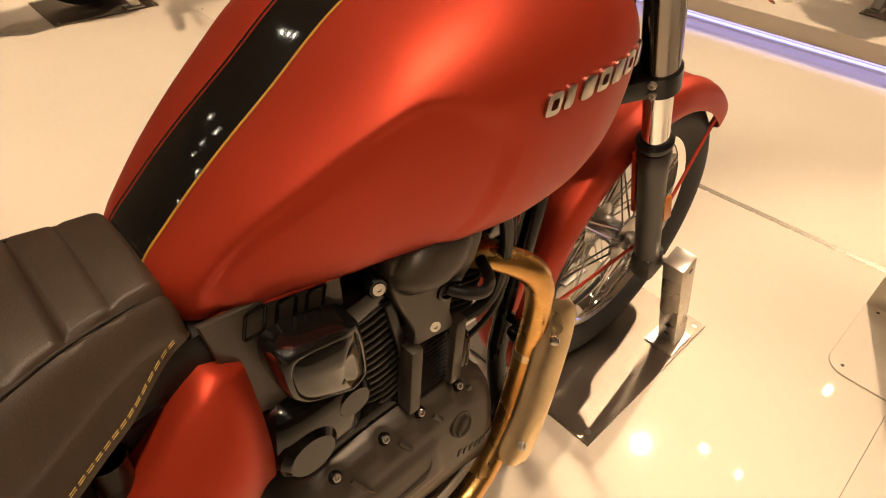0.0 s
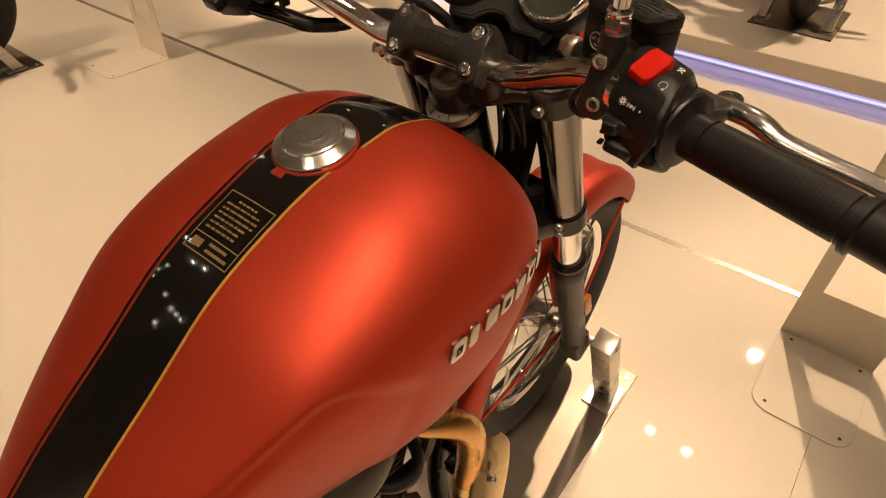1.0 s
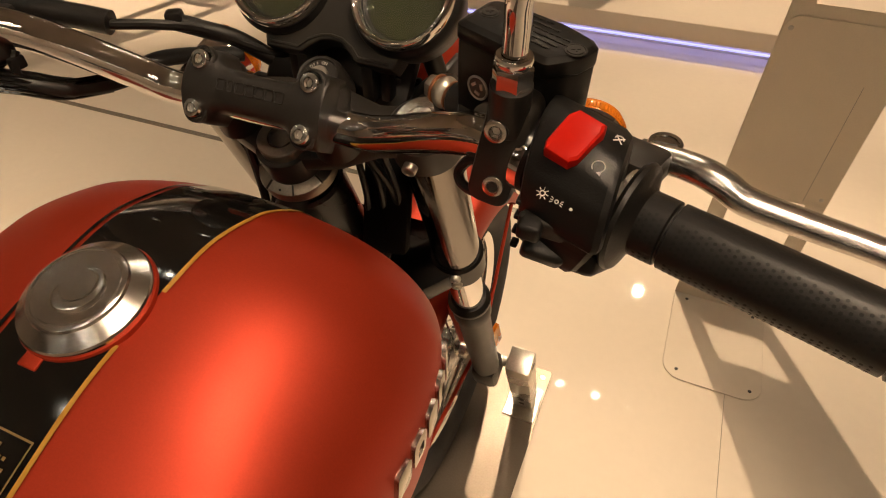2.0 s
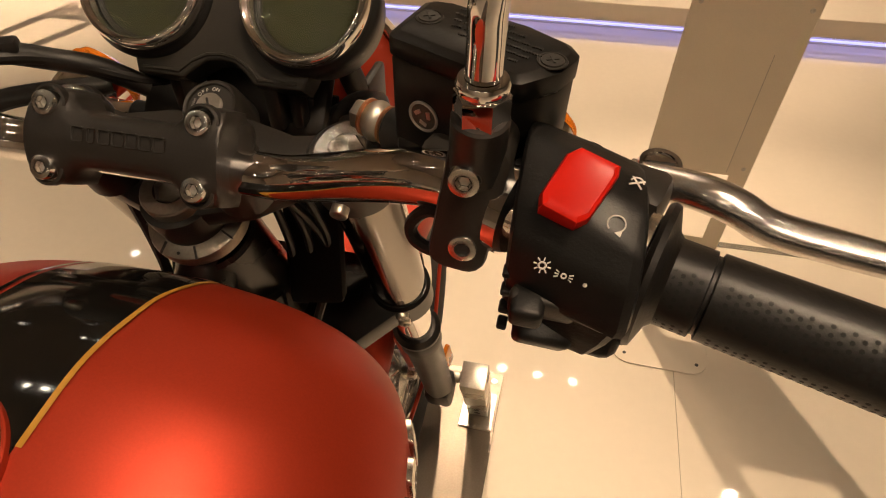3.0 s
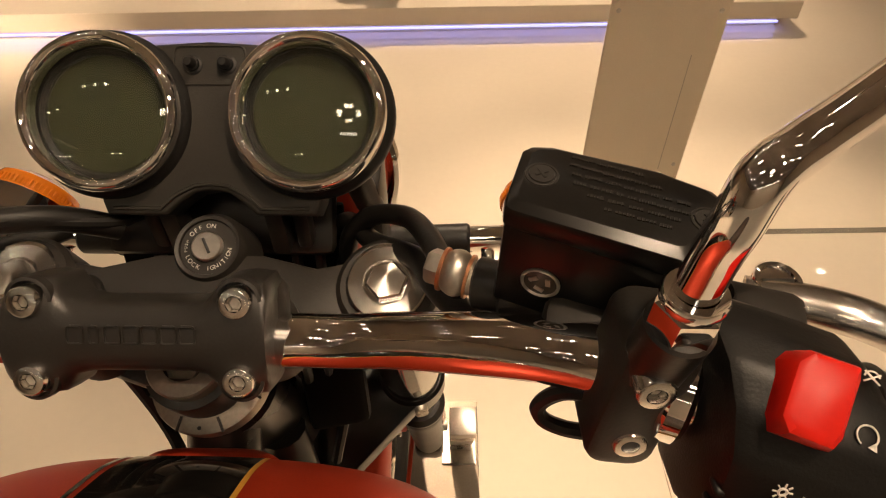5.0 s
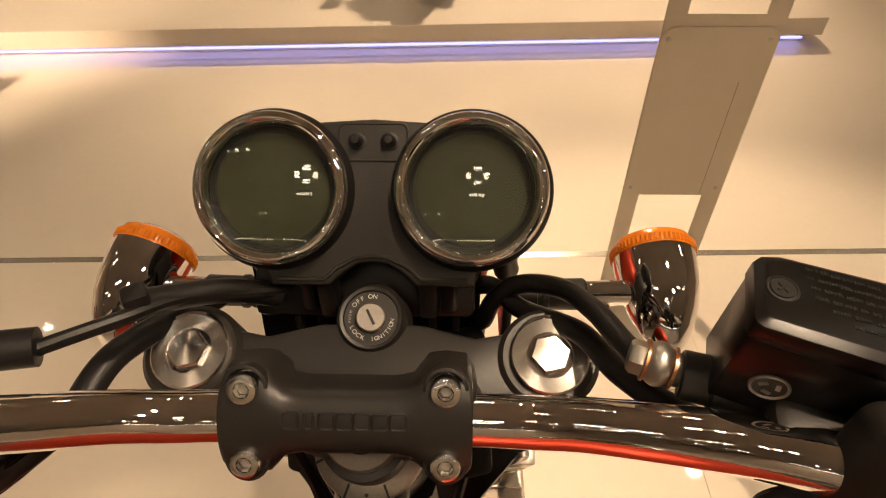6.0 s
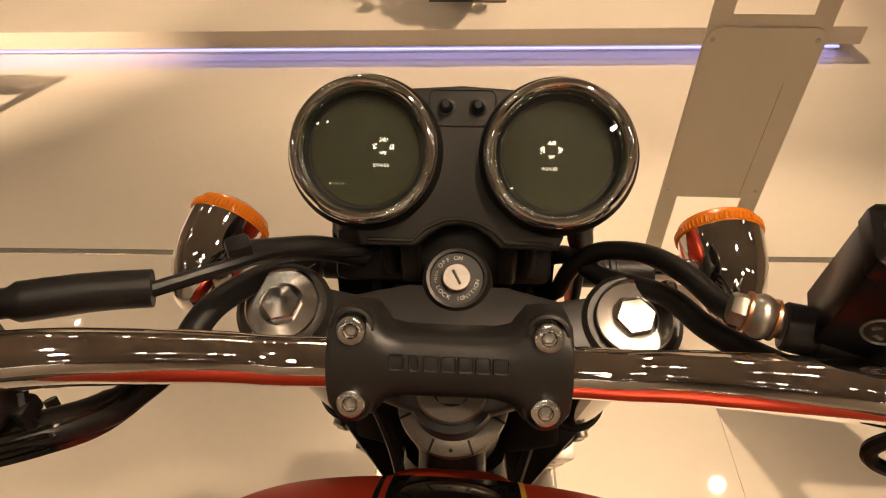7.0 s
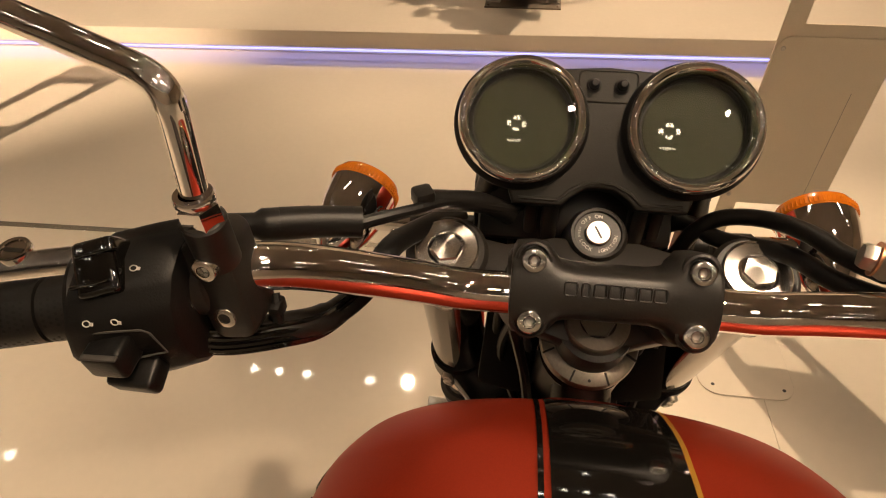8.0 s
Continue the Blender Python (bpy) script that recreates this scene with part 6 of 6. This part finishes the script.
    gd = (g1 - g0).normalized()
    bm = bmesh.new()
    prof = [(0.012, 0.0), (0.0275, 0.001), (0.0288, 0.003), (0.0278, 0.0052), (0.0190, 0.0080), (0.0170, 0.0100), (0.0168, 0.0220)]
    for h in (0.0225, 0.1210):
        prof += [(0.0168, h), (0.0152, h + 0.0006), (0.0152, h + 0.0018), (0.0168, h + 0.0024)]
    prof += [(0.0168, 0.1265), (0.0195, 0.1270), (0.0195, 0.1310), (0.0168, 0.1325), (0.0168, 0.160), (0.0150, 0.162), (0, 0.162)]
    gm = basis(S(g0), S(gd), (0, 0, 1))
    lathe(bm, prof, gm, 40)
    grip = part("grip", bm, M_RUBBER, bike, "black rubber handlebar grip with fine dots")
    bm = bmesh.new()
    for k in range(37):
        for j in range(9):
            ang = radians(s * (30 + 10.0 * j + (5.0 if k % 2 else 0))) if j < 5 else radians(s * (104 + 10.0 * (j - 5) + (5.0 if k % 2 else 0)))
            h = 0.0110 + 0.0031 * k
            if 0.0205 < h < 0.0268 or h > 0.119:
                continue
            r = 0.01681
            mm = gm @ Matrix.Translation((r * math.cos(ang), r * math.sin(ang), h)) @ basis((0, 0, 0), (math.cos(ang), math.sin(ang), 0), (0, 0, 1))
            vs = [bm.verts.new(mm @ Vector((0.00088 * math.cos(q), 0.00088 * math.sin(q), 0.00012))) for q in (0, 1.047, 2.094, 3.1416, 4.189, 5.236)]
            bm.faces.new(vs)
    tagged(part("grip_dots", bm, M_DOT, grip), kind="stuff")
    if s > 0:
        bm = bmesh.new()
        cyl(bm, S(g0 - gd * 0.0035), S(g0 + gd * 0.0), 0.0225, 28)
        part("grip_gap", bm, M_STEEL, grip)

    # lever with perch and pivot
    bm = bmesh.new()
    LV = [(0.268, 0.7245, 1.048), (0.290, 0.7165, 1.0515), (0.304, 0.7090, 1.0535), (0.316, 0.7045, 1.0515), (0.330, 0.7010, 1.0465), (0.362, 0.6970, 1.0435), (0.395, 0.6900, 1.0430), (0.450, 0.6720, 1.0425)]
    if s < 0:
        LV = [(0.268, 0.716, 1.040), (0.290, 0.711, 1.039), (0.306, 0.706, 1.037), (0.322, 0.703, 1.034), (0.345, 0.699, 1.032), (0.375, 0.6915, 1.030), (0.410, 0.680, 1.028), (0.450, 0.663, 1.025)]
    pts = smooth_path([S(p) for p in LV], 6)
    rs = [0.0100 + 0.0010 * math.sin(3 * k / len(pts)) - 0.0026 * k / len(pts) for k in range(len(pts))]
    sweep(bm, pts, rs, 16, 0.78)
    lever = part("brake_lever" if s > 0 else "clutch_lever", bm, M_ALU, bike, "polished cast aluminium lever", sharp=60)
    bm = bmesh.new()
    box(bm, pose(s * 0.262, 0.709 if s > 0 else 0.700, 1.050 if s > 0 else 1.045, 0, 0, -18 * s), (0.046, 0.030, 0.020), 0.006)
    box(bm, pose(s * 0.226, 0.697 if s > 0 else 0.690, 1.058 if s > 0 else 1.056, 0, 0, -18 * s), (0.04, 0.030, 0.026), 0.006)
    part("lever_perch", bm, M_BLACK, lever)
    bm = bmesh.new()
    m = basis(S((0.2807, 0.7262, 1.0520) if s > 0 else (0.362, 0.699, 1.037)), (0, -0.12, 1))
    lathe(bm, [(0, 0), (0.0105, 0), (0.0105, 0.004), (0.0098, 0.0052), (0.008, 0.0046), (0.0075, 0.0036), (0, 0.0036)], m, 32)
    part("pivot_screw", bm, M_CHROME, lever, "round slotted pivot screw")
    bm = bmesh.new()
    box(bm, m @ Matrix.Translation((0, 0, 0.0040)), (0.013, 0.002, 0.001))
    part("screw_slot", bm, M_BLACK, lever)
    if s > 0:
        bm = bmesh.new()
        lathe(bm, [(0, 0), (0.0105, 0), (0.0105, 0.006), (0.009, 0.008), (0, 0.008)], basis(S((0.2461, 0.7150, 1.0560)), (0, -0.12, 1)), 28)
        part("pivot_cap", bm, M_BLACKGLOSS, lever)


controls(1)
controls(-1)

# black cable guide loop under the right clamp
bm = bmesh.new()
sweep(bm, smooth_path([(0.193, 0.668, 1.056), (0.181, 0.671, 1.053), (0.1735, 0.672, 1.043), (0.1755, 0.670, 1.036), (0.184, 0.667, 1.034), (0.194, 0.663, 1.038)]), 0.0032, 8)
part("cable_guide", bm, M_PLASTIC, bike, "black cable guide loop")

# left side: clutch cable with its boot, wire harness and tie
bm = bmesh.new()
sweep(bm, smooth_path([(-0.235, 0.705, 1.066), (-0.205, 0.716, 1.061), (-0.180, 0.728, 1.056)]), [0.0075] * 8 + [0.010] * 9, 14)
sweep(bm, smooth_path([(-0.196, 0.720, 1.060), (-0.172, 0.730, 1.0555), (-0.1515, 0.737, 1.0515)]), 0.0098, 16)
part("cable_boot", bm, M_RUBBER, bike, "black rubber cable boot")
bm = bmesh.new()
sweep(bm, smooth_path([(-0.155, 0.736, 1.050), (-0.122, 0.760, 1.046), (-0.100, 0.784, 1.036), (-0.062, 0.812, 1.012), (-0.045, 0.85, 0.99), (-0.04, 0.86, 0.90), (-0.05, 0.70, 0.62)]), 0.0042, 10)
part("clutch_cable", bm, M_RUBBER, bike, "thin black clutch cable")
bm = bmesh.new()
sweep(bm, smooth_path([(-0.222, 0.655, 1.035), (-0.205, 0.660, 1.030), (-0.182, 0.672, 1.025), (-0.165, 0.692, 1.014), (-0.150, 0.725, 1.008), (-0.138, 0.765, 1.012), (-0.10, 0.82, 1.00)]), [0.0098] * 25 + [0.0085] * 24, 14, 0.72)
harness = part("wire_harness", bm, M_RUBBER, bike, "black ribbed wire harness")
sp = smooth_path([(-0.222, 0.655, 1.035), (-0.205, 0.660, 1.030), (-0.182, 0.672, 1.025), (-0.165, 0.692, 1.014), (-0.150, 0.725, 1.008)], 6)
for j in range(5):
    a = radians(150 + 22 * j)
    bm = bmesh.new()
    sweep(bm, [p + Vector((0.0, 0.0122 * math.cos(a) * 0.95, 0.0122 * math.sin(a) * -0.78)) for p in sp], 0.0016, 6)
    part("wire", bm, M_BLACKGLOSS, harness)
bm = bmesh.new()
sweep(bm, smooth_path([(-0.1865, 0.676, 1.047), (-0.1835, 0.668, 1.036), (-0.184, 0.672, 1.018), (-0.190, 0.684, 1.010), (-0.194, 0.69, 1.02)]), 0.0032, 8)
box(bm, (-0.1845, 0.672, 1.040), (0.007, 0.012, 0.010), 0.002)
part("cable_tie", bm, M_PLASTIC, bike, "black cable tie and clip")
bm = bmesh.new()
sweep(bm, smooth_path([(-0.121, 0.770, 1.046), (-0.104, 0.785, 1.036), (-0.083, 0.800, 1.025), (-0.062, 0.815, 1.005)]), 0.0075, 12)
box(bm, pose(-0.119, 0.772, 1.048, 0, 0, 30), (0.014, 0.014, 0.012), 0.003)
part("cable_sleeve", bm, M_RUBBER, bike, "thick black cable sleeve")
bm = bmesh.new()
for q in ([(0.03, 0.79, 0.96), (0.05, 0.80, 0.90), (0.03, 0.80, 0.82)], [(0.05, 0.78, 0.95), (0.065, 0.80, 0.88), (0.05, 0.77, 0.80)], [(-0.05, 0.77, 0.95), (-0.06, 0.79, 0.87), (-0.03, 0.76, 0.80)], [(-0.055, 0.75, 0.96), (-0.04, 0.74, 0.90), (-0.03, 0.72, 0.82)]):
    bm = bmesh.new()
    sweep(bm, smooth_path(q), 0.004, 8)
    part("cable", bm, M_RUBBER, bike, "black cable behind the steering head")

# black wire covers on both sides of the steering head
for s in (-1, 1):
    bm = bmesh.new()
    box(bm, pose(s * 0.052, 0.806, 0.895, -21, 0, s * 12), (0.046, 0.020, 0.125), 0.006)
    part("wire_cover", bm, M_SOOT, bike, "black wire cover beside the steering head")
    for k in range(3):
        bm = bmesh.new()
        sweep(bm, smooth_path([(s * (0.034 + 0.014 * k), 0.782, 0.955), (s * (0.040 + 0.013 * k), 0.786 + 0.006 * k, 0.90), (s * (0.030 + 0.016 * k), 0.800, 0.845)]), 0.0034, 8)
        part("cable", bm, M_RUBBER, bike, "black cable behind the steering head")

# black backing between gauges and yoke
bm = bmesh.new()
box(bm, basis((-0.012, 0.850, 0.992), DN), (0.150, 0.062, 0.014), 0.006)
part("gauge_bracket", bm, M_BLACK, dash)
# black plate that carries the headlamp, with two ribs
bm = bmesh.new()
box(bm, pose(-0.012, 0.846, 0.958, -14, 0, 0), (0.158, 0.006, 0.072), 0.002)
plate = part("lamp_plate", bm, M_SOOT, bike, "black plate behind the upper yoke")
for x in (-0.060, -0.044, 0.034, 0.050):
    bm = bmesh.new()
    box(bm, pose(x, 0.839, 0.970, -14, 0, 0), (0.005, 0.010, 0.050), 0.001)
    part("rib", bm, M_BLACK, plate)

# ---- the neighbouring displays ----
copy_thing(bike, pose(-3.03, -0.08, 0))
copy_thing(chock, pose(-3.03, 0.99, 0))
copy_thing(bike, pose(-0.08, 5.00, 0.145, 0, 0, 180))
copy_thing(chock, pose(-0.08, 3.93, 0.145, 0, 0, 180))
# spots on the track ahead, and rows of them over the hall
for lx in (-2.63, -2.35, -2.04, -1.37, -0.97, 0.08, 0.44, 0.79):
    ceiling_spot(lx, 4.05)
for lx, ly in ((-0.34, 3.62), (2.17, 3.15), (0.85, 0.45), (1.45, -0.60), (-3.42, -1.25), (-3.0, -1.2), (-4.5, 4.7), (-4.55, 2.8), (0.6, 5.6), (4.5, 0.0), (-5.0, 2.0), (4.5, 5.5)):
    ceiling_spot(lx, ly)
for lx, ly in ((-5.2, -4.1), (-4.7, -3.05), (-5.6, -2.8), (-4.7, -2.0), (-5.5, -1.85), (-5.3, -2.4)):
    ceiling_spot(lx, ly)
for ly in (-3.0, -0.5, 1.5):
    for lx in (-4.4, -1.9, 2.3, 4.0):
        for k in range(3):
            ceiling_spot(lx + 0.28 * k, ly + 0.07 * lx)
